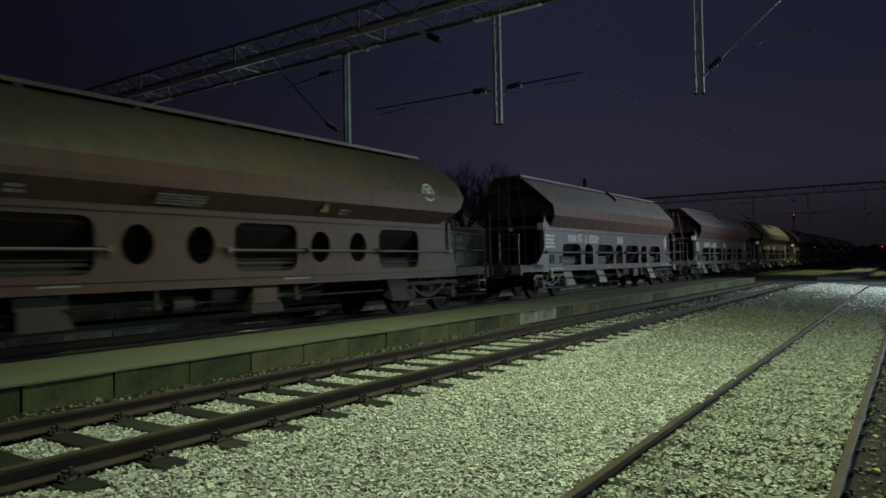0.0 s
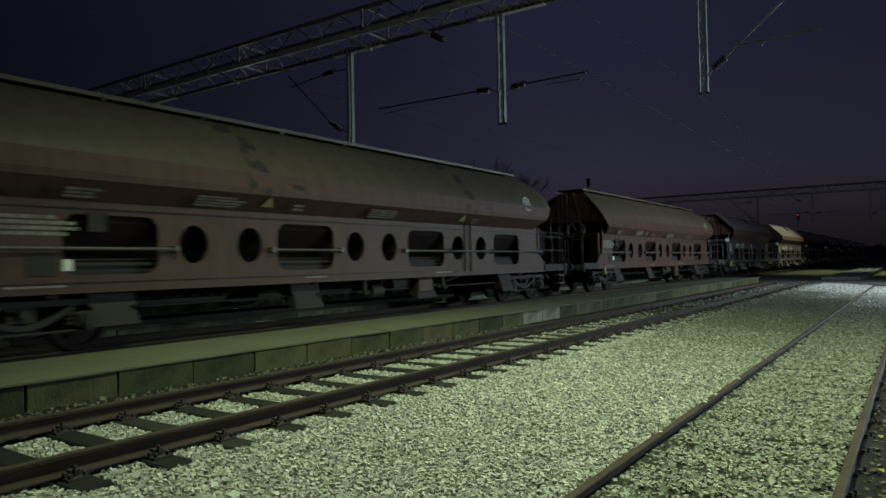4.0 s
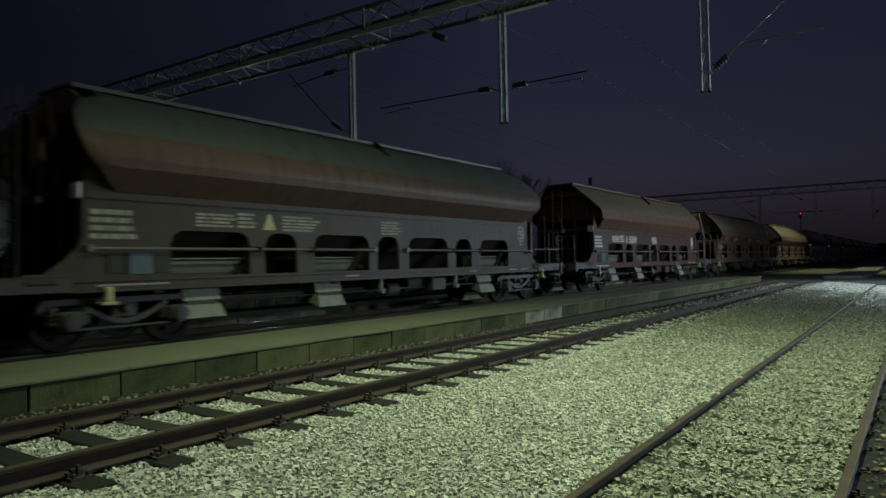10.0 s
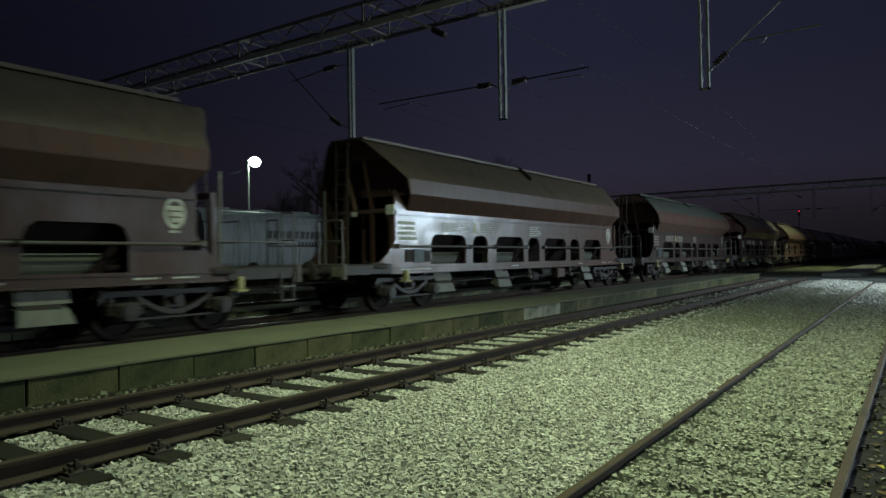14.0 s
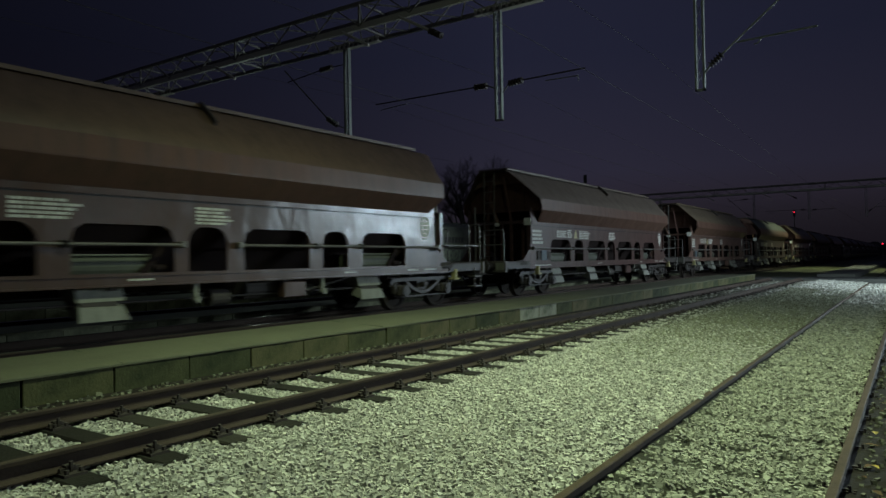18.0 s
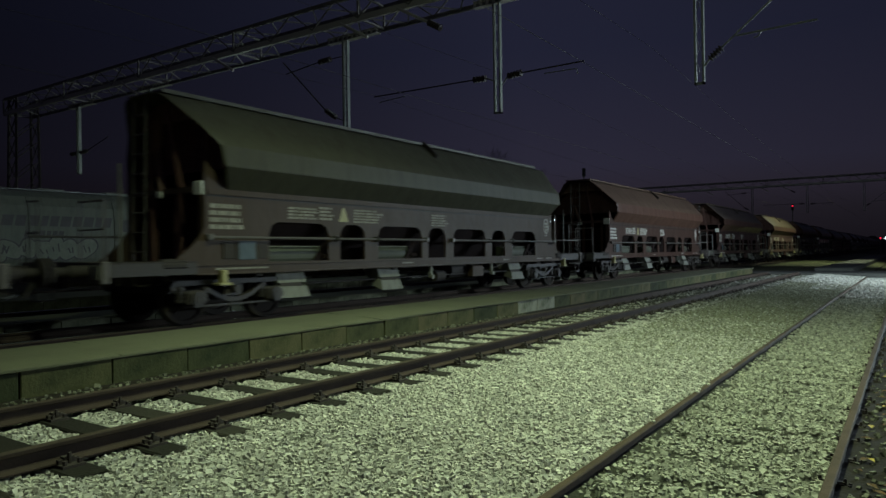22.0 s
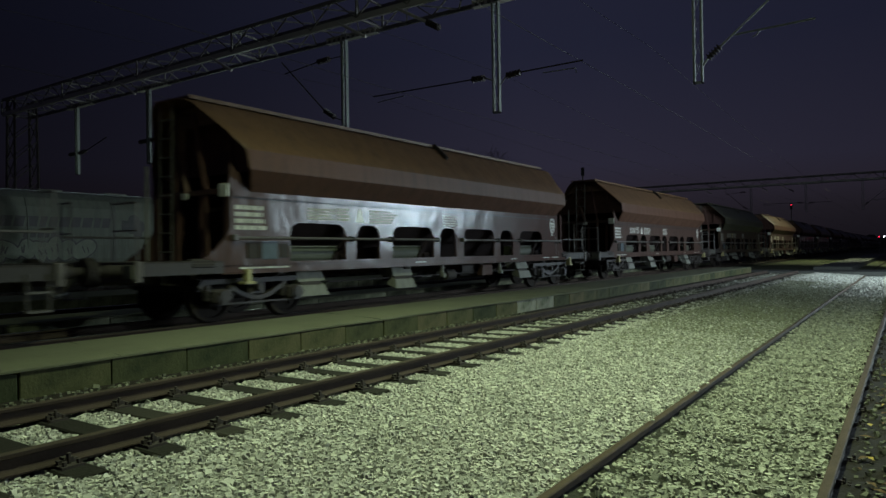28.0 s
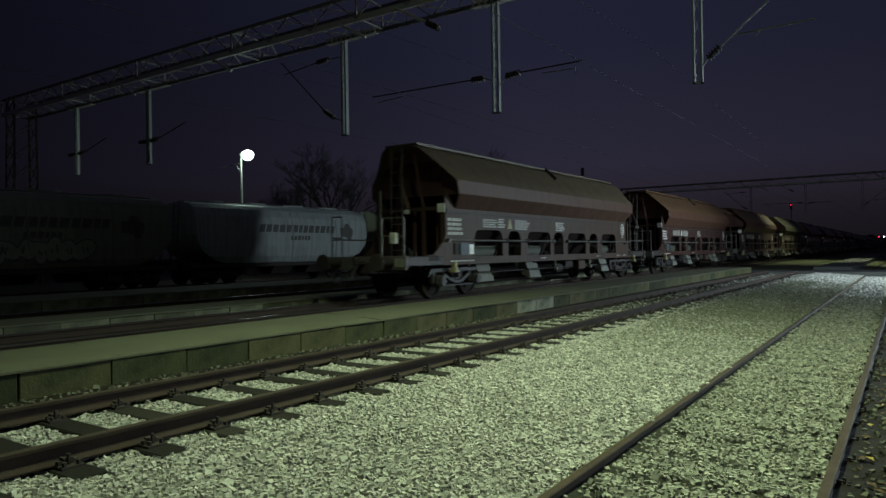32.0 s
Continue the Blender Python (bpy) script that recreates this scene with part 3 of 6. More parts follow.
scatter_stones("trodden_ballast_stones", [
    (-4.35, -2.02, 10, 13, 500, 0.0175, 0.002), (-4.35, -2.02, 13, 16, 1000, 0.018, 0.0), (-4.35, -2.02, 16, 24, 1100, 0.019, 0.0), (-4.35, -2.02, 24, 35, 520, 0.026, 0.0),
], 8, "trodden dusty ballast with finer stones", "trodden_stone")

# ---- tracks ----
RAIL = [(-0.0625, 0), (0.0625, 0), (0.0625, 0.011), (0.02, 0.026), (0.008, 0.04), (0.008, 0.105), (0.032, 0.116), (0.0335, 0.142), (0.026, 0.15), (-0.026, 0.15),
        (-0.0335, 0.142), (-0.032, 0.116), (-0.008, 0.105), (-0.008, 0.04), (-0.02, 0.026), (-0.0625, 0.011)]


def rail_mesh(y0, y1):
    bm = prism(bmesh.new(), RAIL, y0, y1)
    for f in bm.faces:
        if f.calc_center_median().z > 0.141 and abs(f.normal.y) < 0.5:
            f.material_index = 1
    return bm


def build_track(name, x, top, y0, y1, label, worn, sleepers=None, spacing=0.62, first=2.49, tops=0.17, half=1.14, both=True):
    """Two rails 1.5 m apart on timber sleepers with iron baseplates."""
    track = tagged(empty(name, pose(x, 0, top - tops)), label, "railway track", kind="structure")
    first_rail = part("rail", rail_mesh(y0, y1), [M["sidinghead" if worn == "sidinghead" else "rail"], M[worn]], track)
    first_rail.location = (-0.75, 0, tops - 0.15)
    same("rail", first_rail, track, pose(0.75, 0, tops - 0.15))
    if sleepers is None:
        return track
    rng = random.Random(len(name) + int(abs(x) * 10))
    wood = None
    n0, n1 = math.ceil((sleepers[0] - first) / spacing), int((sleepers[1] - first) / spacing)
    for k in range(n0, n1 + 1):
        m = pose(rng.uniform(-0.03, 0.03), first + k * spacing + rng.uniform(-0.015, 0.015), rng.uniform(-0.008, 0.004), 0, 0, rng.uniform(-0.8, 0.8))
        if wood is None:
            wood = part("sleeper", boxed(-half, half, -0.125, 0.125, -0.15, 0, bevel=0.014), M["sleeper"], track)
            wood.matrix_basis = m
            pl = bmesh.new()
            box(pl, -0.17, 0.17, -0.08, 0.08, 0.0005, 0.02)
            for sx in (-1, 1):
                box(pl, sx * 0.075 - 0.018, sx * 0.075 + 0.018, -0.07, 0.07, 0.02, 0.05)
                rod(pl, (sx * 0.1, 0, 0.02), (sx * 0.1, 0, 0.095), 0.016, 6)
                box(pl, sx * 0.07 - 0.032, sx * 0.07 + 0.032, -0.035, 0.035, 0.05, 0.066)
                rod(pl, (sx * 0.14, 0.05, 0.02), (sx * 0.14, 0.05, 0.05), 0.018, 6)
                rod(pl, (sx * 0.14, -0.05, 0.02), (sx * 0.14, -0.05, 0.05), 0.018, 6)
            clip = part("baseplate", pl, M["plate"], wood)
            small = Matrix.Diagonal((1, 1, 1, 1)) if both else Matrix.Diagonal((0.8, 0.55, 0.75, 1))
            clip.matrix_basis = pose(0.75, 0, 0) @ small
            if both:
                same("baseplate", clip, wood, pose(-0.75, 0, 0))
        else:
            s = same("sleeper", wood, track, m)
            same("baseplate", clip, s, pose(0.75, 0, 0) @ small)
            if both:
                same("baseplate", clip, s, pose(-0.75, 0, 0))
    return track


T1, T2, T3, T4, T0 = -5.73, -11.45, -16.55, -29.2, -1.23
build_track("track_1", T1, 0.17, -12, 41.2, "rusty rails on dark tarred timber sleepers", "oldhead", (-5, 41))
build_track("track_2", T2, 0.24, -225, 480, "worn running rails beneath the passing goods wagons", "railhead", None, tops=0.17)
build_track("track_3", T3, 0.20, -40, 400, "bright running rails between two low platforms", "railhead", (2, 30), tops=0.17)
build_track("track_4", T4, 0.08, -20, 120, "siding rails under parked grain wagons", "oldhead", None)
build_track("track_5", T0, -0.127, -6, 43.2, "rusty siding rails half buried in pale ballast", "sidinghead", (-5, 26), 0.64, 3.1, 0.138, 1.15, False)
build_track("track_6", T0, -0.127, 48, 160, "siding rails beyond the crossing", "oldhead", None)


# ---- platforms ----
def build_platform(name, x_front, x_back, y0, y1, top, label, blocks=None, back=0.0, limed=None, kerb="concrete"):
    """A low platform: a slab of paving behind a row of concrete kerb blocks."""
    p = tagged(empty(name, pose(x_front, 0, 0)), label, "platform", kind="structure")
    w = x_back - x_front
    bm = bmesh.new()
    ys = [y0 + (y1 - y0) * k / 120 for k in range(121)]
    prev = None
    for y in ys:
        dz = 0.012 * noise.noise((y * 0.7, top, 1))
        row = [bm.verts.new(c) for c in ((-0.21, y, top - 0.03), (0.012, y, top - 0.028 + dz), (0.014, y, top - 0.006 + dz), (0.01, y, top + dz), (w * 0.5, y, top - 0.005 + dz), (w, y, top - back), (w, y, -0.1), (-0.21, y, -0.1))]
        n = len(row)
        if prev:
            for a in range(n):
                bm.faces.new((prev[a], row[a], row[(a + 1) % n], prev[(a + 1) % n]))
        else:
            bm.faces.new(row[::-1])
        prev = row
    bm.faces.new(prev)
    bmesh.ops.recalc_face_normals(bm, faces=bm.faces)
    part("paving", bm, M["paving"], p)
    rng = random.Random(7)
    shared = []
    for k in range(4):
        b = bmesh.new()
        box(b, -0.2, 0.0, 0.004, 0.972 - 0.003 * k, -0.12, top - 0.032 - 0.002 * k, bevel=0.007 + 0.002 * k)
        for v in b.verts:
            v.co.x += 0.008 * noise.noise((v.co.y * 3, v.co.z * 4, k * 5.0))
        shared.append(b)
    first = [None] * 4
    y, k = blocks[0], 0
    while y < blocks[1]:
        c = rng.randrange(4)
        m = pose(rng.uniform(-0.012, 0.004), y, rng.uniform(-0.008, 0.006), 0, rng.uniform(-0.5, 0.5), rng.uniform(-0.3, 0.3))
        if first[c] is None:
            block = first[c] = part("kerb_block", shared[c], M[kerb], p)
            block.matrix_basis = m
        else:
            block = same("kerb_block", first[c], p, m)
        if limed and limed[0] < y < limed[1]:
            block.material_slots[0].link = "OBJECT"
            block.material_slots[0].material = M["pale_concrete"]
        y += 0.975
    for c in range(4):
        if first[c] is None:
            shared[c].free()
    return p


platform_1 = build_platform("platform_1", -7.5, -9.6, -8, 42.7, 0.335, "low platform with stained concrete kerb blocks and trodden grey surface", (0.41 - 0.975 * 3, 42.0), 0.035, (13.4, 15.6))
build_platform("platform_2", -13.22, -14.75, -8, 60, 0.29, "narrow low platform with dark concrete kerb blocks", (-1.2, 40), kerb="lightened_concrete")
build_platform("platform_3", -19.1, -22.4, -8, 70, 0.365, "low dark platform between tracks", (0.3, 34), kerb="lightened_concrete")

# joints across the trodden surface
for y0, y1 in ((9.84, 9.06), (18.6, 16.7), (4.9, 4.4), (27.0, 26.2)):
    bm = bmesh.new()
    bar(bm, (0.02, y1, 0.333), (-2.05, y0, 0.3025), 0.004, 0.012)
    part("paving_joint", bm, M["soil"], platform_1)

# pebbles lying on the siding rail
for x, y, r in ((-1.97, 7.84, 0.022), (-1.985, 7.98, 0.018), (-1.97, 8.33, 0.02), (-1.975, 6.28, 0.02), (-1.98, 9.6, 0.016)):
    bm = bmesh.new()
    bmesh.ops.create_icosphere(bm, subdivisions=1, radius=r)
    for v in bm.verts:
        v.co *= 0.75 + 0.5 * noise.noise(v.co * 60 + Vector((x, y, 0)) * 7)
        v.co.z *= 0.6
    p = tagged(part("pebble", bm, M["bright"]), "small white pebble lying on the rusty rail", "pebble", "pebbles on the rail")
    p.scale = (1.6, 1.6, 1.3)
    p.location = (x, y, -0.127 + r * 0.5)

# crossing of planks and asphalt behind the platform's end, and the far platform
bm = bmesh.new()
box(bm, -9.5, 6.0, 43.0, 47.5, -0.25, 0.03, bevel=0.02)
tagged(part("crossing", bm, M["asphalt"]), "dark asphalt path level across the tracks", "path", kind="structure")
bm = bmesh.new()
prism(bm, [(-5.0, -0.2), (-5.0, 0.16), (-2.95, 0.16), (-2.9, -0.2)], 48.6, 120)
tagged(part("platform_4", bm, M["asphalt"]), "low grey platform beyond the crossing", "platform", kind="structure")


# ---- goods wagons ----
ROOF = [(1.22, 2.42), (1.525, 2.79), (1.53, 2.82), (1.495, 3.16), (1.13, 3.54), (0.82, 3.87), (0.64, 4.05), (0.5, 4.12), (0.3, 4.15)]
ROUND_ROOF = [(1.22, 2.25), (1.53, 2.55), (1.555, 2.66), (1.50, 2.95), (1.29, 3.29), (0.98, 3.62), (0.64, 3.88), (0.5, 3.99), (0.3, 4.05)]
SOFT_ROOF = [(1.22, 2.42), (1.52, 2.78), (1.555, 2.92), (1.53, 3.10), (1.42, 3.32), (1.2, 3.6), (0.9, 3.88), (0.64, 4.05), (0.5, 4.12), (0.3, 4.15)]
WX = 1.2


def roof_shell(half, profile, sharp, band, trim):
    """The roof: the profile mirrored and drawn out along the wagon, its ends a little rounded off."""
    loop = profile + [(-x, z) for x, z in reversed(profile)]
    bm = bmesh.new()
    rings = []
    zc = 3.2
    low = profile[0][1]

    def reach(z):
        """The ends lean out towards the ridge and draw back under the eaves."""
        if sharp < 3:
            return half + float(np.interp(z, (2.25, 2.4, 2.55, 2.66, 2.95, 3.29, 3.62, 3.88, 3.99, 4.05), (-0.4, -0.2, 0.0, 0.15, 0.42, 0.5, 0.42, 0.2, -0.05, -0.25)))
        if sharp < 3.1:
            return half + float(np.interp(z, (2.42, 2.78, 2.92, 3.32, 3.6, 3.88, 4.05, 4.15), (-0.15, 0.15, 0.22, 0.28, 0.34, 0.36, 0.3, 0.15)))
        if z < low + 0.45:
            return half - 0.15 + 0.3 * (z - low) / 0.45
        return half + 0.15 + 0.6 * max(0.0, (z - 3.3) / 0.85)

    for f, k in ((-1, 0.985), (-0.995, 0.998), (-0.96, 1.0), (-0.5, 1.0), (0, 1.0), (0.5, 1.0), (0.96, 1.0), (0.995, 0.998), (1, 0.985)):
        rings.append([bm.verts.new((x * k, f * reach(z) - trim * max(0.0, f), zc + (z - zc) * k)) for x, z in loop])
    n = len(loop)
    for a, b in zip(rings, rings[1:]):
        for i in range(n - 1):
            bm.faces.new((a[i], a[i + 1], b[i + 1], b[i]))
        bm.faces.new((a[n - 1], a[0], b[0], b[n - 1]))
    bmesh.ops.recalc_face_normals(bm, faces=bm.faces)
    for f in bm.faces:
        z = f.calc_center_median().z
        f.smooth = z > sharp and abs(f.normal.z) < 0.98
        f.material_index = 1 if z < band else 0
    return bm


def roof_end(profile):
    """The closed end of the roof, set back, with two stiffening ribs."""
    bm = bmesh.new()
    loop = [(x * 0.94, 3.2 + (z - 3.2) * 0.94) for x, z in profile if z > 2.85]
    loop = [(loop[0][0] - 0.06, 2.84)] + loop
    loop += [(-x, z) for x, z in reversed(loop)]
    prism(bm, loop, -0.03, 0.0)
    for x in (-0.7, 0.7):
        box(bm, x - 0.05, x + 0.05, -0.1, -0.03, 2.86, 3.7)
    box(bm, -1.36, 1.36, -0.09, -0.03, 2.8, 2.87)
    return bm


def text_block(lines, width, height, seed, x=0.0):
    """Rows of short bars in place of lettering that cannot be read."""
    rng = random.Random(seed)
    bm = bmesh.new()
    pitch = height / lines
    for k in range(lines):
        y, z = 0.0, height - (k + 0.85) * pitch
        end = width * rng.uniform(0.7, 1.0)
        while y < end:
            w = min(rng.uniform(0.03, 0.16), end - y + 0.02)
            box(bm, x, x + 0.004, y, y + w, z, z + pitch * 0.62)
            y += w + rng.uniform(0.015, 0.035)
    return bm


def build_bogie(wagon, y, proto):
    if proto:
        b = same("bogie", proto[0], wagon, pose(0, y, 0))
        for name, ob, m in proto[1]:
            same(name, ob, b, m)
        return b
    bm = bmesh.new()
    for s in (-1, 1):
        x = s * 1.0
        # straight top beam, a sagging bow under it, coil springs beside the axle boxes
        top = [(-1.36, 0.68), (-1.3, 0.60), (-1.22, 0.70), (1.22, 0.70), (1.3, 0.60), (1.36, 0.68), (1.28, 0.79), (-1.28, 0.79)]
        bow = [(p, 0.37 + 0.36 * (p / 0.78) ** 2) for p in [-0.78 + 0.13 * k for k in range(13)]]
        for side, half_width in ((top, 0.07), (bow + [(p, z + 0.085) for p, z in reversed(bow)], 0.06)):
            a = [bm.verts.new((x - half_width, p, z)) for p, z in side]
            c = [bm.verts.new((x + half_width, p, z)) for p, z in side]
            n = len(side)
            for i in range(n):
                bm.faces.new((a[i], a[(i + 1) % n], c[(i + 1) % n], c[i]))
            bm.faces.new(a[::-1])
            bm.faces.new(c)
        for p in (-1.14, -0.66, 0.66, 1.14):
            for k in range(4):
                rod(bm, (x, p, 0.42 + 0.068 * k), (x, p, 0.465 + 0.068 * k), 0.085, 10)
            rod(bm, (x, p, 0.40), (x, p, 0.70), 0.06, 8)
        bar(bm, (x + s * 0.09, -0.95, 0.33), (x + s * 0.09, 0.95, 0.33), 0.025, 0.035)
        rod(bm, (x - 0.05, 0, 0.6), (x + s * 0.14, 0, 0.6), 0.07, 10)
    box(bm, -1.0, 1.0, -0.2, 0.2, 0.48, 0.70)
    for p in (-1.3, 1.3):
        box(bm, -1.0, 1.0, p - 0.05, p + 0.05, 0.58, 0.68)
    bmesh.ops.recalc_face_normals(bm, faces=bm.faces)
    b = part("bogie", bm, M["bogie_dust"], wagon)
    b.location = (0, y, 0)
    parts = []
    ws = bmesh.new()
    turn = Matrix.Rotation(radians(90), 4, "Y")
    prof = [(0.09, -0.10), (0.16, -0.09), (0.17, -0.05), (0.37, -0.03), (0.39, -0.07), (0.455, -0.07), (0.46, 0.04), (0.49, 0.05), (0.485, 0.075), (0.38, 0.07), (0.36, 0.02), (0.17, 0.04), (0.16, 0.09), (0.09, 0.1)]
    for s in (-1, 1):
        lathe(ws, [(r, -q) for r, q in prof], Matrix.Translation((s * 0.75, 0, 0)) @ turn @ Matrix.Diagonal((1, 1, s, 1)), 28)
        for k in range(4):
            a = math.pi * k / 2 + 0.4
            rod(ws, (s * 0.80, 0.26 * math.cos(a), 0.26 * math.sin(a)), (s * 0.84, 0.26 * math.cos(a), 0.26 * math.sin(a)), 0.03, 6)
    rod(ws, (-1.02, 0, 0), (1.02, 0, 0), 0.075, 12)
    w0 = part("wheelset", ws, M["wheel"], b)
    w0.location = (0, -0.9, 0.46)
    parts.append(("wheelset", w0, pose(0, -0.9, 0.46)))
    parts.append(("wheelset", same("wheelset", w0, b, pose(0, 0.9, 0.46)), pose(0, 0.9, 0.46)))
    ab = boxed(-0.09, 0.11, -0.19, 0.19, -0.12, 0.15, bevel=0.04)
    rod(ab, (0.11, 0, 0), (0.17, 0, 0), 0.135, 16)
    rod(ab, (0.17, 0, 0), (0.19, 0, 0), 0.09, 12)
    a0 = None
    for s in (-1, 1):
        for p in (-0.9, 0.9):
            m = pose(s * 1.04, p, 0.46, 0, 0, 0 if s > 0 else 180)
            if a0 is None:
                a0 = part("axle_box", ab, M["bogie_dust"], b)
                a0.matrix_basis = m
                parts.append(("axle_box", a0, m))
            else:
                parts.append(("axle_box", same("axle_box", a0, b, m), m))
    proto[:] = [b, parts]
    return b


class Kind:
    """Measures of one kind of wagon."""

    def __init__(self, length, body, roof, holes, rods, chutes, ovals):
        self.length, self.body, self.roof, self.holes, self.rods, self.chutes, self.ovals = length, body, roof, holes, rods, chutes, ovals


def build_wagon(kind, paints):
    """A bogie hopper wagon with a swing roof, pierced side walls, discharge chutes and open end platforms. x = 0 is the track's middle, z = 0 the rail top."""
    wagon = empty("hopper_wagon")
    body_paint, roof_paint = paints
    h, bl, rl = kind.length / 2, kind.body, kind.roof
    # side walls with openings
    wt = kind.top
    back_end, front_end = (bl, bl) if kind.ovals else (bl + 0.3, bl - 0.14)
    skirt = ((0.0, 0.40), (0.0, 0.0), (0.0, 1.72 - wt), (0.10, 1.56 - wt), (0.30, 1.36 - wt), (0.56, 1.18 - wt), (0.72, 1.03 - wt))
    outer = [(front_end + p, wt + q) for p, q in skirt[::-1]] + [(front_end - 0.42, wt + 0.02), (-back_end + 0.62, wt + 0.02)] + [(-back_end - p, wt + q + (0.18 if q > 0.3 else 0)) for p, q in skirt]
    part("side_wall", holed_plate(outer, kind.holes, WX, 0.05), body_paint, wagon)
    part("side_wall", holed_plate(outer, kind.holes, -WX + 0.05, 0.05), body_paint, wagon)
    strip = part("seam_strip", boxed(WX + 0.002, WX + 0.03, -back_end + 0.03, front_end - 0.03, wt - 0.02, wt + 0.085), body_paint, wagon)
    same("seam_strip", strip, wagon, pose(-2 * WX - 0.032, 0, 0))
    # black strip drawn as the shadow line below the seam
    gap = part("seam_gap", boxed(WX - 0.01, WX + 0.004, -back_end + 0.06, front_end - 0.06, wt - 0.05, wt - 0.03), M["rubber"], wagon)
    same("seam_gap", gap, wagon, pose(-2 * WX + 0.006, 0, 0))
    sill = part("sill", prism(bmesh.new(), [(1.10, 0.88), (1.24, 0.88), (1.24, 0.905), (1.215, 0.91), (1.215, 1.035), (1.24, 1.04), (1.24, 1.065), (1.10, 1.065)], -bl - 0.5, bl + 0.5), body_paint, wagon)
    same("sill", sill, wagon, pose(0, 0, 0, 0, 0, 180))
    # roof, a little shorter at the front end
    trim = 0.0 if kind.ovals else 0.2
    part("roof", roof_shell(rl, kind.profile, kind.sharp, kind.band, trim), [roof_paint, roof_paint], wagon)
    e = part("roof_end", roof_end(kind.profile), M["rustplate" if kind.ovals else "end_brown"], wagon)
    e.location = (0, -rl + 0.2, 0)
    same("roof_end", e, wagon, pose(0, rl - 0.2 - 1.3 * trim, 0, 0, 0, 180))
    bm = bmesh.new()
    over = 0.66 if kind.sharp > 3.1 else 0.12
    up = -0.08 if kind.ovals else 0.01
    box(bm, -0.52, 0.52, -rl - over, rl + over - trim - 0.45, 4.155 + up, 4.185 + up)
    for s in (-1, 1):
        box(bm, s * 0.52 - 0.02, s * 0.52 + 0.02, -rl - over, rl + over - trim - 0.45, 4.125 + up, 4.195 + up)
        for k in range(9):
            y = -rl + 0.3 + (2 * rl - 1.0) * k / 8
            box(bm, s * 0.46 - 0.03, s * 0.46 + 0.03, y - 0.04, y + 0.04, 4.0, 4.155 + up)
    part("roof_walkway", bm, roof_paint, wagon)
    if not kind.ovals:
        bm = bmesh.new()
        bar(bm, (0.5, 0.27, 4.2), (0.95, 0.27, 3.78), 0.05, 0.14)
        part("roof_latch", bm, M["under"], wagon)
    # hopper behind the wall, seen through the openings, near-black for the recess's shade
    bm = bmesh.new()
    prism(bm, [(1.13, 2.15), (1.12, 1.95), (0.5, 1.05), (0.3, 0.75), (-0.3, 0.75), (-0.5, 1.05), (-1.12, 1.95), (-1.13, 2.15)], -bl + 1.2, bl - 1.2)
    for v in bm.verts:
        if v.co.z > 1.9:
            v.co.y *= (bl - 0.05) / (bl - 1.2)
    part("hopper", bm, M["shaded_inside"], wagon)
    for y0, y1 in kind.rods:
        bm = bmesh.new()
        rod(bm, (WX + 0.08, y0, 1.545), (WX + 0.08, y1, 1.545), 0.026, 8)
        for y in (y0, y1):
            box(bm, WX, WX + 0.115, y - 0.055, y + 0.055, 1.49, 1.605, bevel=0.015)
        part("grab_rod", bm, M["railing"], wagon)
    # discharge chutes below the frame and flaps inside
    chute = M["under" if kind.ovals else "chute"]
    for k, y in enumerate(kind.chutes):
        bm = bmesh.new()
        prism(bm, [(0.62, 0.88), (1.04, 0.88), (1.12, 0.66), (0.74, 0.66)], y - 0.38, y + 0.38)
        c = part("discharge_chute", bm, chute, wagon, "" if kind.ovals else "dirty white discharge chute")
        same("discharge_chute", c, wagon, pose(0, 0, 0, 0, 0, 180))
        # the lip: a short spout with a raked front edge
        bm = bmesh.new()
        side = ((y - 0.37, 0.58), (y + 0.33, 0.57), (y + 0.41, 0.36), (y - 0.39, 0.36))
        inner = [bm.verts.new((0.92, p, z + 0.1)) for p, z in side]
        outer_ring = [bm.verts.new((1.17 if z > 0.5 else 1.22, p, z)) for p, z in side]
        for q in range(4):
            bm.faces.new((inner[q], inner[(q + 1) % 4], outer_ring[(q + 1) % 4], outer_ring[q]))
        bm.faces.new(outer_ring)
        bm.faces.new(inner[::-1])
        bmesh.ops.recalc_face_normals(bm, faces=bm.faces)
        c = part("chute_lip", bm, chute, wagon, "" if kind.ovals else "dirty white chute lip")
        same("chute_lip", c, wagon, pose(0, 0, 0, 0, 0, 180))
        # dark block stands in for the shadow band between chute and lip
        bm = bmesh.new()
        prism(bm, [(0.74, 0.70), (1.10, 0.70), (1.16, 0.55), (0.74, 0.55)], y - 0.34, y + 0.26)
        part("chute_throat", bm, M["under"], wagon)
        bm = bmesh.new()
        prism(bm, [(0.80, 1.09), (1.0, 1.09), (1.03, 1.14), (1.04, 1.20), (1.03, 1.27), (0.99, 1.33), (0.92, 1.37), (0.80, 1.38)], y - 0.66, y + 0.92)
        flap = part("hopper_flap", bm, M["under" if kind.ovals else "flap"], wagon)
        for name, a, c, z0, z1 in (("flap_rim", 0.94, 1.0, 1.375, 1.395), ("flap_ledge", 0.9, 1.09, 1.06, 1.088)):
            part(name, boxed(a, c, y - 0.64, y + 0.9, z0, z1, bevel=0.005), chute, flap)
        bm = bmesh.new()
        bar(bm, (1.06, y + 0.72, 1.08), (1.06, y + 1.1, 1.5), 0.03, 0.12)
        rod(bm, (1.05, y + 0.92, 1.16), (1.05, y + 1.14, 1.16), 0.06, 10)
        part("flap_lever", bm, M["shaded_inside"], wagon)
    # underframe
    bm = bmesh.new()
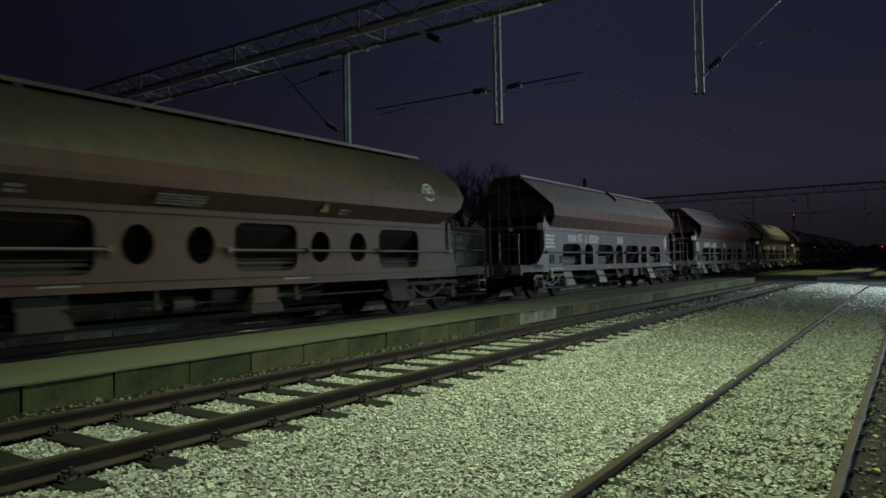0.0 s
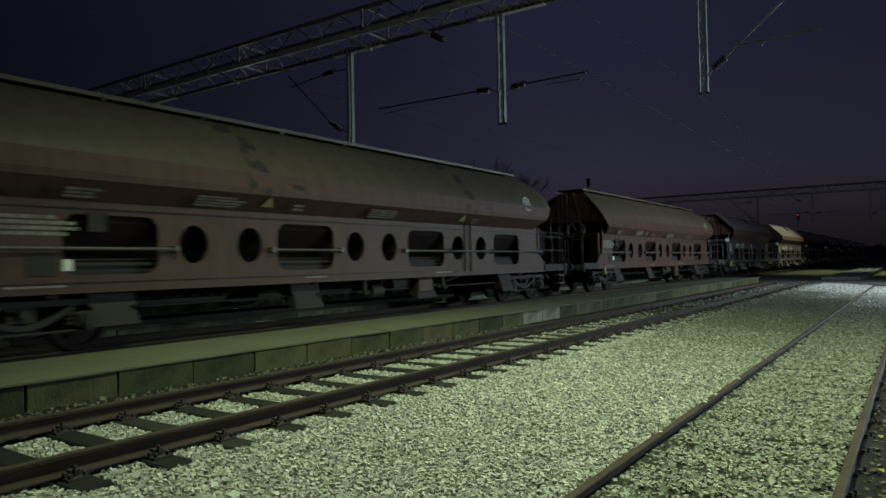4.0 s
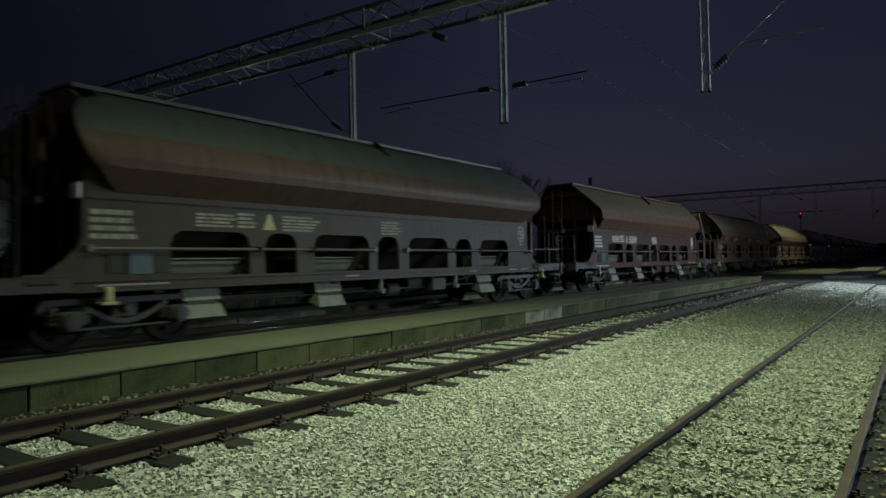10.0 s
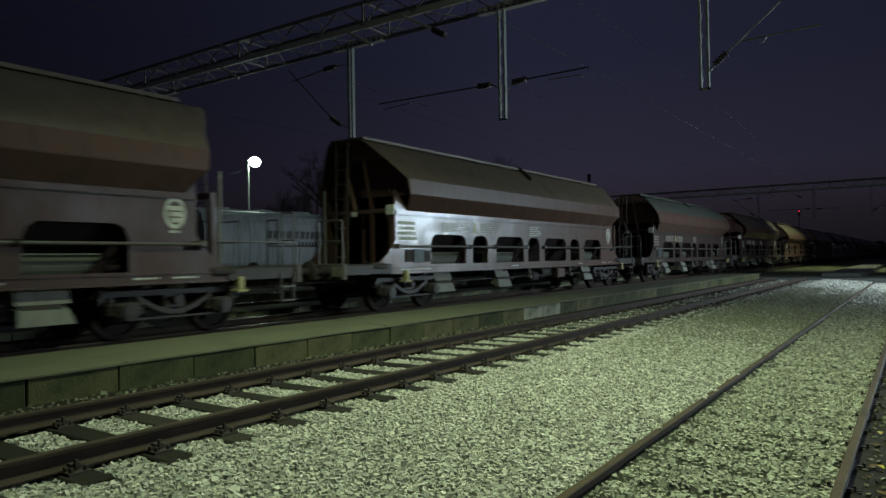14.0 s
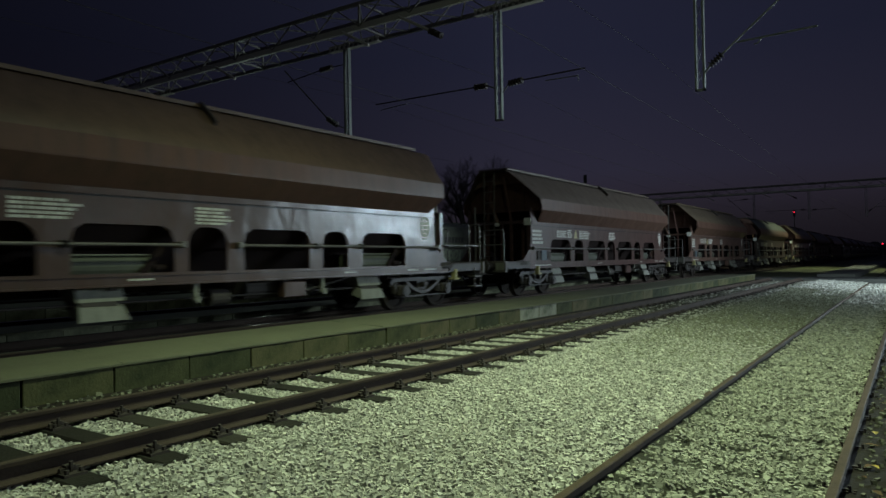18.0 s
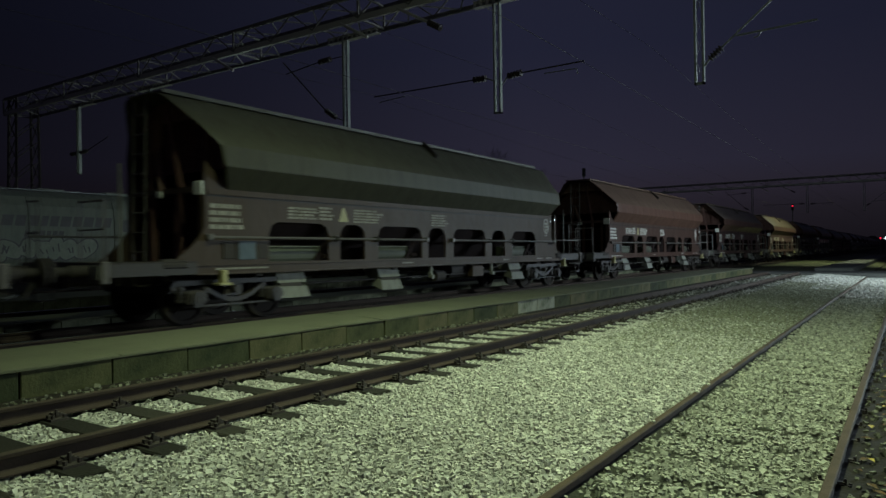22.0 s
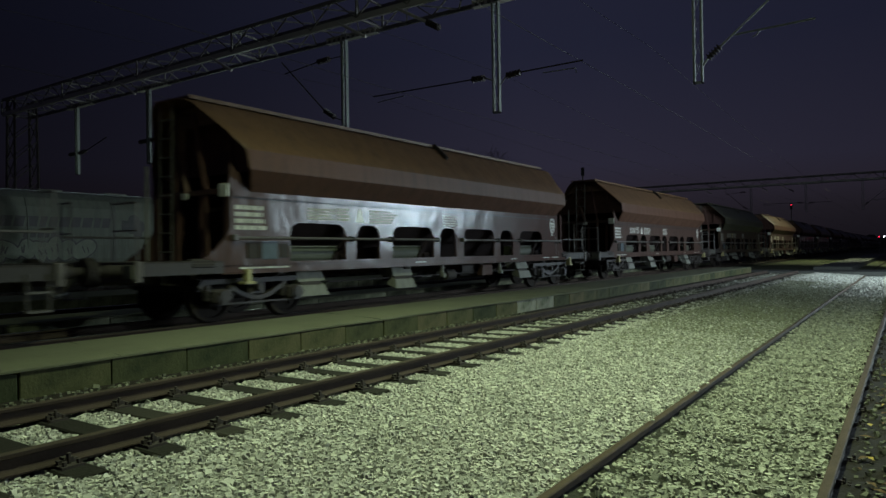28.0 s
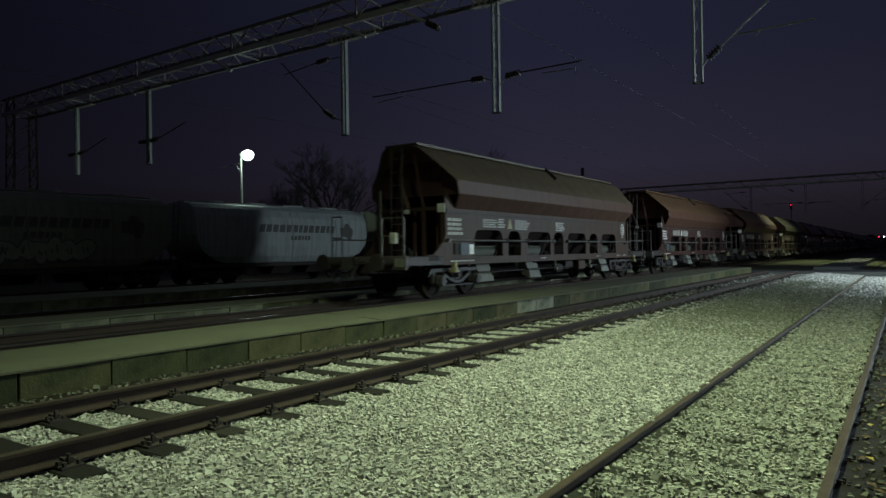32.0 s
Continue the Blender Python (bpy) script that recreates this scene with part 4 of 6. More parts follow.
    box(bm, -0.25, 0.25, -h + 0.6, h - 0.6, 0.72, 1.0)
    for y in (-bl + 1.0, -1.8, 1.8, bl - 1.0):
        box(bm, -1.1, 1.1, y - 0.08, y + 0.08, 0.82, 1.0)
    part("centre_beam", bm, M["under"], wagon)
    bm = bmesh.new()
    rod(bm, (0.8, 0.9, 0.72), (0.8, 2.0, 0.72), 0.2, 14)
    part("air_tank", bm, M["under"], wagon)
    bm = boxed(1.02, 1.2, 1.65, 2.25, 0.52, 0.84, bevel=0.02)
    part("brake_valve_box", bm, body_paint, wagon)
    bm = bmesh.new()
    rod(bm, (1.0, -bl + 2.4, 0.62), (1.0, bl - 2.4, 0.62), 0.022, 6)
    rod(bm, (1.1, 2.25, 0.62), (1.1, 3.6, 0.86), 0.018, 6)
    part("brake_rod", bm, M["under"], wagon)
    bm = bmesh.new()
    rod(bm, (0.95, 0.05, 0.60), (0.95, 0.45, 0.60), 0.15, 14)
    rod(bm, (0.95, 0.45, 0.60), (0.95, 0.52, 0.60), 0.06, 10)
    part("brake_cylinder", bm, M["under"], wagon)
    for y in (-0.35, 2.75):
        bm = bmesh.new()
        box(bm, 1.12, 1.19, y - 0.035, y + 0.035, 0.56, 0.88)
        rod(bm, (1.17, y, 0.60), (1.24, y, 0.60), 0.06, 10)
        part("load_changeover", bm, M["under" if kind.ovals else "chute"], wagon)
    proto = kind.proto
    build_bogie(wagon, -h + 3.3, proto)
    build_bogie(wagon, h - 3.3, proto)
    # ends: headstock, buffers, hook, platform, posts, rails, ladder, sloping hopper end
    for s in (1, -1):
        turn = pose(0, 0, 0, 0, 0, 0 if s > 0 else 180)
        if s > 0:
            ends = []

            def end_part(name, bm, mat, label=""):
                ob = part(name, bm, mat, wagon, label)
                ends.append((name, ob))
            end_part("headstock", boxed(-1.3, 1.3, h - 0.75, h - 0.62, 0.80, 1.15, bevel=0.015), M["under" if kind.ovals else "headstock"])
            step = (h - 0.62 - bl - 0.5) / 6
            for k in range(6):
                end_part("platform_board", boxed(-1.25, 1.25, bl + 0.5 + k * step, bl + 0.485 + (k + 1) * step, 1.10, 1.13), M["under"])
            for x in (-1.2, 1.2):
                end_part("end_beam", boxed(x - 0.05, x + 0.05, bl + 0.5, h - 0.75, 0.9, 1.1), M["under" if kind.ovals else "bogie_dust"])
            for x in (-0.875, 0.875):
                bm = lathe(bmesh.new(), [(0.10, 0), (0.10, 0.3), (0.075, 0.31), (0.075, 0.52), (0.2, 0.56), (0.225, 0.59), (0.215, 0.62)], pose(x, h - 0.62, 1.0, -90), 18)
                end_part("buffer", bm, M["under"])
            bm = bmesh.new()
            box(bm, -0.05, 0.05, h - 0.62, h - 0.2, 0.95, 1.05, bevel=0.01)
            box(bm, -0.04, 0.04, h - 0.28, h - 0.2, 1.05, 1.12)
            rod(bm, (0, h - 0.3, 0.95), (0, h - 0.1, 0.6), 0.03, 8)
            end_part("coupling_hook", bm, M["under"])
            bm = bmesh.new()
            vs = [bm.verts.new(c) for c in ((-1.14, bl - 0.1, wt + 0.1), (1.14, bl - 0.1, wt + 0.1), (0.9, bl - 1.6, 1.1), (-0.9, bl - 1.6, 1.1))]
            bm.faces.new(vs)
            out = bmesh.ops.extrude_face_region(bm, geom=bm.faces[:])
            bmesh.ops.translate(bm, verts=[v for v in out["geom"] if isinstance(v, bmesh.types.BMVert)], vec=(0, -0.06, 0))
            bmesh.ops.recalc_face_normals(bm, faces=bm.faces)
            end_part("hopper_end", bm, M["shaded_inside"])
            if not kind.ovals:
                crown = [(x * 0.97, z - 0.02) for x, z in kind.profile if z > 3.58]
                bm = prism(bmesh.new(), [(1.02, 3.62)] + crown + [(-x, z) for x, z in reversed(crown)] + [(-1.02, 3.62), (-0.6, 3.74), (0.6, 3.74)], rl + 0.30 - trim, rl + 0.33 - trim)
                end_part("hood_plate", bm, M["rustplate"])
                bm = bmesh.new()
                bar(bm, (0.32, rl + 0.36 - trim, 3.95), (0.5, rl + 0.1, 3.3), 0.11, 0.08)
                bar(bm, (0.5, rl + 0.1, 3.32), (0.05, bl + 0.3, wt + 0.08), 0.11, 0.08)
                end_part("roof_arm", bm, M["rustplate"])
            for x in (-1.1, 1.1):
                end_part("end_post", boxed(x - 0.06, x + 0.06, bl + 0.20, bl + 0.32, 1.10, wt + 0.04), body_paint)
            for x in (-0.45, 0.45):
                bm = bmesh.new()
                bar(bm, (x, bl + 0.26, 1.10), (x, bl + 0.26, 2.55), 0.10, 0.07)
                bar(bm, (x, bl + 0.26, 2.5), (x * 0.5, rl + 0.35, 3.95), 0.08, 0.07)
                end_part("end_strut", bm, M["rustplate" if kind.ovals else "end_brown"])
            bm = bmesh.new()
            box(bm, -1.16, 1.16, bl + 0.2, bl + 0.3, wt + 0.04, wt + 0.14)
            end_part("end_crossbeam", bm, body_paint)
            for x0, x1, z in ((0.85, 1.2, 2.2), (-1.2, -0.5, 2.1)):
                bm = bmesh.new()
                rod(bm, (x0, h - 0.72, 1.13), (x0, h - 0.72, z), 0.02, 6)
                rod(bm, (x1, h - 0.72, 1.13), (x1, h - 0.72, z), 0.02, 6)
                rod(bm, (x0, h - 0.72, z), (x1, h - 0.72, z), 0.02, 6)
                rod(bm, (x0, h - 0.72, 1.65), (x1, h - 0.72, 1.65), 0.016, 6)
                end_part("end_railing", bm, M["under" if kind.ovals else "railing"])
            end_part("side_handrail", rod(bmesh.new(), (1.2, bl + 0.3, 1.6), (1.2, h - 0.72, 1.6), 0.02, 6), M["under" if kind.ovals else "railing"])
            if kind.ovals:
                for z in (2.05, 2.2):
                    end_part("side_handrail", rod(bmesh.new(), (1.2, bl + 0.3, z), (1.2, h - 0.72, z), 0.018, 6), M["under"])
            for x in (-0.75, 0.05, 0.72):
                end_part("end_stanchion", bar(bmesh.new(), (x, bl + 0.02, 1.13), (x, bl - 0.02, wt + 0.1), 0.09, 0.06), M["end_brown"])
            bm = bmesh.new()
            rod(bm, (0.3, h - 0.6, 0.98), (0.42, h - 0.35, 0.62), 0.03, 8)
            rod(bm, (0.42, h - 0.35, 0.62), (0.36, h - 0.12, 0.66), 0.03, 8)
            end_part("brake_hose", bm, M["rubber"])
            end_part("end_pipe", rod(bmesh.new(), (0.62, bl + 0.8, 1.13), (0.62, bl + 0.8, 2.95), 0.028, 8), M["pipe"])
            bm = bmesh.new()
            for x in (-0.08, 0.30):
                rod(bm, (x, bl + 0.75, 1.13), (x, rl + 0.7, 4.1), 0.018, 6)
            for k in range(8):
                f = k / 8
                y = bl + 0.75 + (rl + 0.7 - bl - 0.75) * f
                rod(bm, (-0.08, y, 1.3 + 2.85 * f), (0.30, y, 1.3 + 2.85 * f), 0.014, 6)
            end_part("ladder", bm, M["railing"])
            bm = bmesh.new()
            for z in (0.45, 0.72):
                box(bm, 1.05, 1.3, h - 1.15, h - 0.8, z, z + 0.03)
            for y in (h - 1.14, h - 0.83):
                rod(bm, (1.27, y, 0.45), (1.27, y, 1.0), 0.014, 6)
            end_part("step", bm, M["railing"])
        else:
            for name, ob in ends:
                o = same(name, ob, wagon, turn)
    # lettering, signs and plates on the side
    x = WX + 0.004
    if kind.ovals:
        spots = [(-bl + 0.1, 1.72, 4, 1.2, 0.32, 1), (-bl + 1.0, 2.4, 3, 0.5, 0.2, 2), (-4.95, 2.4, 4, 1.05, 0.24, 4), (-0.5, 2.4, 4, 1.05, 0.24, 5), (-2.75, 2.42, 2, 0.3, 0.18, 9), (3.75, 2.42, 2, 0.3, 0.18, 10), (-bl + 0.3, 0.97, 1, 0.9, 0.05, 6), (-2.2, 0.97, 1, 0.7, 0.05, 7), (2.4, 0.97, 1, 0.9, 0.05, 8)]
    else:
        spots = [(-bl - 0.2, 1.68, 4, 0.95, 0.50, 1), (-5.3, 1.93, 4, 0.8, 0.26, 2), (-4.42, 1.93, 4, 0.45, 0.30, 3), (-3.35, 1.90, 5, 1.05, 0.32, 4), (-0.35, 1.90, 5, 0.75, 0.32, 5), (-bl - 0.1, 0.96, 1, 1.3, 0.05, 6), (-1.6, 0.96, 1, 0.5, 0.05, 7), (bl - 1.3, 0.96, 1, 0.55, 0.05, 8), (bl - 0.6, 0.96, 1, 0.55, 0.05, 9), (3.4, 0.96, 1, 0.4, 0.04, 12), (6.3, 1.72, 1, 0.2, 0.07, 11)]
    for y, z, lines, w, ht, seed in spots:
        t = tagged(part("marking", text_block(lines, w, ht, seed), M["faded" if kind.ovals else "white"], wagon, "worn white stencilled lettering"), kind="stuff")
        if z > 2.3:
            t.matrix_basis = pose(1.22 + (z - 2.2) * 0.886 + 0.006, y, z - 0.12, 0, 41.5, 0)
        else:
            t.location = (x if z > 1.07 else 1.2155, y, z)
    bm = bmesh.new()
    if kind.ovals:
        for k in range(3):
            box(bm, 0, 0.004, -0.14 + 0.03 * k, 0.14, 0.07 - 0.12 * k, 0.16 - 0.12 * k)
        t = part("emblem_mark", bm, M["white"], wagon)
        t.matrix_basis = pose(1.465, 7.0, 3.02, 0, -18, 0) @ Matrix.Diagonal((1, 0.75, 0.75, 1))
        n = 24
        ring = lambda r: [(r * math.cos(2 * math.pi * k / n), r * math.sin(2 * math.pi * k / n)) for k in range(n)]
        t = part("emblem", holed_plate(ring(0.30), [ring(0.235)], 0.004, 0.004), M["white"], wagon, "round white emblem")
        t.matrix_basis = pose(1.465, 7.0, 3.02, 0, -18, 0) @ Matrix.Diagonal((1, 0.8, 0.8, 1))
        for y in (-3.35, 3.35):
            bm = bmesh.new()
            bm.faces.new([bm.verts.new(c) for c in ((0, -0.14, -0.1), (0, 0.14, -0.1), (0, 0.0, 0.14))])
            t = part("warning_triangle", bm, M["yellow"], wagon, "faded yellow triangle")
            t.matrix_basis = pose(1.22 + 0.26 * 0.886 + 0.006, y, 2.42, 0, 41.5, 0)
    else:
        n = 24
        ring = lambda r: [(r * 0.75 * math.cos(2 * math.pi * k / n), r * math.sin(2 * math.pi * k / n)) for k in range(n)]
        t = part("emblem", holed_plate(ring(0.27), [ring(0.2)], 0.004, 0.004), M["white"], wagon, "round white emblem")
        t.location = (x, 6.4, 2.07)
        bm = bmesh.new()
        for k in range(3):
            box(bm, 0, 0.004, -0.13 + 0.03 * k, 0.14, 0.06 - 0.1 * k, 0.135 - 0.1 * k)
        t = part("emblem_mark", bm, M["white"], wagon)
        t.location = (x, 6.4, 2.05)
        bm = bmesh.new()
        vs = [bm.verts.new(c) for c in ((0, -0.15, -0.14), (0, 0.15, -0.14), (0, 0.03, 0.16), (0, -0.03, 0.16))]
        bm.faces.new(vs)
        t = part("warning_triangle", bm, M["yellow"], wagon, "faded yellow triangle")
        t.location = (x, -3.68, 2.06)
    t = part("data_plate", boxed(0, 0.012, -0.12, 0.12, -0.14, 0.14, bevel=0.004), M["bright" if kind.ovals else "under"], wagon, "white data plate" if kind.ovals else "dark plate holder")
    t.matrix_basis = pose(WX + 0.003, -bl + (1.15 if kind.ovals else 0.98), 1.3) @ Matrix.Diagonal((1, 0.6, 0.6, 1) if kind.ovals else (1, 1, 1, 1))
    t = part("label_holder", boxed(0, 0.016, -0.2, 0.2, -0.17, 0.17, bevel=0.006), M["under" if kind.ovals else "blue_plate"], wagon, "sooty label plate" if kind.ovals else "dull blue label plate")
    t.location = (WX, -bl + (0.8 if kind.ovals else 0.62), 1.31)
    bm = bmesh.new()
    box(bm, 1.15, 1.3, -0.06, 0.06, -0.1, 0.14, bevel=0.02)
    box(bm, 1.12, 1.32, -0.13, 0.13, -0.14, -0.09, bevel=0.01)
    t = part("jacking_block", bm, M["yellow"], wagon, "dull yellow block")
    t.location = (0, -bl + 0.05, 0.82)
    if not kind.ovals:
        same("jacking_block", t, wagon, pose(0, bl + 0.75, 0.82))
        bm = bmesh.new()
        box(bm, WX - 0.003, WX + 0.006, front_end - 0.26, front_end + 0.08, 1.44, 1.52, bevel=0.004)
        part("lashing_slot", bm, M["shaded_inside"], wagon, "dark slot near the wall end")
        for y in (-back_end - 0.62, front_end + 0.55):
            bm = boxed(1.02, 1.27, y - 0.30, y + 0.30, 0.94, 1.17, bevel=0.09)
            part("corner_guard", bm, M["under"], wagon, "rounded dark brown corner guard")
    bm = bmesh.new()
    box(bm, 0, 0.012, -0.15, 0.15, -0.15, 0.15, bevel=0.004)
    for y in (-0.15, 0.12):
        box(bm, 0.012, 0.03, y, y + 0.03, -0.15, 0.15)
    t = part("label_frame", bm, M["under"], wagon)
    t.location = (WX + 0.003, -bl + 1.6, 1.95) if kind.ovals else (WX + 0.003, -bl + 0.22, 1.31)
    if kind.ovals:
        bm = bmesh.new()
        for k in range(24):
            a, c = 2 * math.pi * k / 24, 2 * math.pi * (k + 1) / 24
            rod(bm, (0.33 * math.cos(a), 0, 0.33 * math.sin(a)), (0.33 * math.cos(c), 0, 0.33 * math.sin(c)), 0.022, 6)
        for k in range(3):
            a = 2 * math.pi * k / 3
            rod(bm, (0, 0, 0), (0.33 * math.cos(a), 0, 0.33 * math.sin(a)), 0.012, 6)
        t = part("brake_wheel", bm, M["railing"], wagon, "hand brake wheel")
        t.location = (0.95, -h + 0.78, 2.35)
    else:
        bm = boxed(-0.12, 0.12, -0.02, 0.02, -0.12, 0.12, bevel=0.01)
        t = part("end_plate", bm, M["bright"], wagon, "small pale plate")
        t.location = (1.1, -bl - 0.36, 2.42)
        t = part("end_plate", boxed(-0.09, 0.09, -0.015, 0.015, -0.06, 0.06, bevel=0.01), M["bright"], wagon, "small pale plate")
        t.location = (-0.05, -bl - 0.36, 2.36)
    for x in (-1.12, 1.12):
        t = part("corner_plate", boxed(-0.14, 0.14, -0.012, 0.012, -0.11, 0.11, bevel=0.006), M["chute"], wagon, "dirty pale plate")
        t.location = (x, -h + 0.605, 0.98)
    return wagon


WIDE = [(-5.80, -4.15), (-2.50, -0.78), (0.68, 2.36), (4.00, 5.58)]
NARROW = [(-3.80, -2.98), (-0.50, 0.30), (2.74, 3.52)]
holes_b = [chamfered(a, b, 1.09, 1.86, 0.22) for a, b in WIDE] + [rounded(a, b, 1.09, 1.86, 0.28, 0.02) for a, b in NARROW]
kind_b = Kind(19.6, 6.95, 6.95, holes_b, [(-7.2, -4.0), (-4.0, -2.62), (-2.62, -0.66), (0.54, 2.5), (2.5, 3.9), (3.9, 6.9)], (-5.13, -2.0, 4.33), False)
kind_b.proto, kind_b.top, kind_b.profile, kind_b.sharp, kind_b.band = [], 2.33, ROOF, 3.3, 3.2
kind_c = Kind(19.6, 6.95, 6.95, holes_b, kind_b.rods, kind_b.chutes, False)
kind_c.proto, kind_c.top, kind_c.profile, kind_c.sharp, kind_c.band = kind_b.proto, 2.33, SOFT_ROOF, 2.85, 3.25
LONG = [(-7.02, -5.48), (-2.93, -1.37), (1.23, 2.79), (5.35, 6.9)]
holes_a = [rounded(a, b, 1.15, 2.06, 0.22) for a, b in LONG] + [ring_hole(y, 1.63, 0.29, 0.33) for y in (-4.80, -3.60, -0.67, 0.51, 3.45, 4.63)]
kind_a = Kind(21.6, 8.1, 8.2, holes_a, [(-8.3, -5.2), (-3.1, -1.2), (1.05, 2.95), (2.95, 5.2), (5.2, 8.2)], (-6.2, -2.1, 2.0, 6.2), True)
kind_a.proto, kind_a.top, kind_a.profile, kind_a.sharp, kind_a.band = kind_b.proto, 2.17, ROUND_ROOF, 2.9, 2.9

# the train, from the tail forwards: kind, side paint and its finish, roof paint
ORDER = [("b", "ochre", "matt", "mustard"), ("b", "mauve", "shiny", "orange"), ("b", "brown", "matt", "orange"), ("b", "umber", "matt", "moss"), ("b", "brown", "waxy", "brown"), ("b", "mauve", "glossy", "grey"),
         ("b", "pale", "glossy", "olive"), ("c", "grey", "matt", "green"), ("b", "mauve", "glossy", "olive"), ("a", "dusty", "matt", "khaki"), ("a", "dusty", "matt", "olive"),
         ("b", "slate", "satin", "silver"), ("b", "slate", "matt", "silver"), ("b", "mauve", "matt", "khaki"), ("b", "brown", "matt", "brown"), ("b", "grey", "matt", "grey"), ("b", "brown", "matt", "olive"), ("b", "brown", "matt", "brown"), ("b", "grey", "matt", "green")]
USED = {(body, finish) for kind, body, finish, roof in ORDER}
body_colours = {"slate": (0.185, 0.15, 0.145), "grey": (0.080, 0.056, 0.047), "brown": (0.104, 0.058, 0.045), "pale": (0.185, 0.108, 0.08), "dusty": (0.138, 0.079, 0.057), "umber": (0.088, 0.058, 0.038), "ochre": (0.110, 0.069, 0.048), "mauve": (0.115, 0.064, 0.054)}
roof_colours = {"silver": (0.275, 0.23, 0.213), "mustard": (0.155, 0.116, 0.062), "olive": (0.162, 0.122, 0.074), "green": (0.10, 0.113, 0.088), "brown": (0.16, 0.098, 0.064), "orange": (0.195, 0.104, 0.047), "grey": (0.155, 0.118, 0.088), "khaki": (0.15, 0.12, 0.076), "moss": (0.099, 0.096, 0.061)}
FINISH = {"matt": (0.58, 0.2), "satin": (0.42, 0.5), "glossy": (0.40, 0.30), "waxy": (0.42, 0.22), "shiny": (0.24, 0.24)}
COAT = {"glossy": 0.58, "waxy": 0.32}
BODY = {(k, f): paint("wagon_side_" + k + "_" + f, [v * 0.66 for v in c], q[0], (0.05, 0.04, 0.032), 0.55, q[1], COAT.get(f, 0)) for k, c in body_colours.items() for f, q in FINISH.items() if (k, f) in USED}
TOP = {k: paint("wagon_roof_" + k, [v * 0.66 for v in c], 0.52, (0.045, 0.032, 0.023), gloss=0.34, coat=0.1 if k in ("brown", "olive", "grey") else 0) for k, c in roof_colours.items()}
# eaves: browner paint, also taken darker in colour for the shade under them
BAND = {k: paint("wagon_shaded_eaves_" + k, [0.62 * v if k == "moss" else 0.14 * v + 0.44 * w for v, w in zip(c, (0.19, 0.092, 0.066))], 0.40 if k in ("brown", "olive", "grey") else 0.55, (0.03, 0.023, 0.018), gloss=0.30 if k in ("brown", "olive", "grey") else 0.2) for k, c in roof_colours.items()}

wagon_b = build_wagon(kind_b, (BODY["ochre", "matt"], TOP["olive"]))
wagon_a = build_wagon(kind_a, (BODY["dusty", "matt"], TOP["olive"]))
tagged(wagon_b, "dusty bogie hopper wagon with pierced side walls and swing roof", "goods wagon", "wagons of the train")
wagon_c = build_wagon(kind_c, (BODY["brown", "matt"], TOP["green"]))
tagged(wagon_c, "dusty bogie hopper wagon with pierced side walls and rounded roof", "goods wagon", "wagons of the train")
tagged(wagon_a, "old bogie hopper wagon with round and oblong side openings", "goods wagon", "wagons of the train")

# places of the wagons' middles when the clip begins
PLACES = [-191.85, -172.4, -152.7, -133.05, -113.45, -93.9, -74.35, -54.95, -35.45, -15.05, 6.85] + [28.15 + 19.6 * k for k in range(8)]


def repaint(wagon, body, finish, roof):
    for ob in wagon.children_recursive:
        if not ob.data or not ob.material_slots:
            continue
        kind = ob.name.split(".")[0]
        if kind in ("side_wall", "seam_strip", "sill", "end_post", "end_crossbeam", "brake_valve_box"):
            ob.material_slots[0].link = "OBJECT"
            ob.material_slots[0].material = BODY[body, finish]
        elif kind == "roof_walkway":
            ob.material_slots[0].link = "OBJECT"
            ob.material_slots[0].material = TOP[roof]
        elif kind == "roof":
            ob.material_slots[0].link = "OBJECT"
            ob.material_slots[0].material = TOP[roof]
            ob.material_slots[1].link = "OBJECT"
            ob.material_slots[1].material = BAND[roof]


ROOF_WORDS = {"silver": "pale grey", "mustard": "mustard-brown", "olive": "olive-brown", "green": "dull green", "brown": "brown", "orange": "orange-brown", "grey": "grey", "khaki": "khaki-brown", "moss": "grey-green"}
TRAIN = []
used = set()
for k, (kind, body, finish, roof) in enumerate(ORDER):
    m = pose(T2, PLACES[k], 0.24)
    source = {"a": wagon_a, "b": wagon_b, "c": wagon_c}[kind]
    if kind not in used:
        used.add(kind)
        w = source
        w.matrix_basis = m
    else:
        w = copy_thing(source, m)
    TRAIN.append((w, PLACES[k]))
    repaint(w, body, finish, roof)
    tagged(w, ("old" if kind == "a" else "dusty") + " hopper wagon, " + ("rounded " if kind == "c" else "") + ROOF_WORDS[roof] + " roof, " + ("round" if kind == "a" else "arched") + " side openings")

# lettering in the faded white on two wagons
for number in (3, 7):
    for ob in TRAIN[number][0].children:
        if ob.name.split(".")[0] in ("marking", "emblem", "emblem_mark"):
            ob.material_slots[0].link = "OBJECT"
            ob.material_slots[0].material = M["faded"]

# the old wagons' bogies in the darker underframe colour
for number in (9, 10):
    for ob in TRAIN[number][0].children_recursive:
        if ob.name.split(".")[0] in ("bogie", "axle_box"):
            ob.material_slots[0].link = "OBJECT"
            ob.material_slots[0].material = M["under"]


# bare torn patches down the roof of one old wagon
def roof_reach(z):
    return float(np.interp(z, [p[1] for p in ROUND_ROOF], [p[0] for p in ROUND_ROOF]))


rng = random.Random(21)
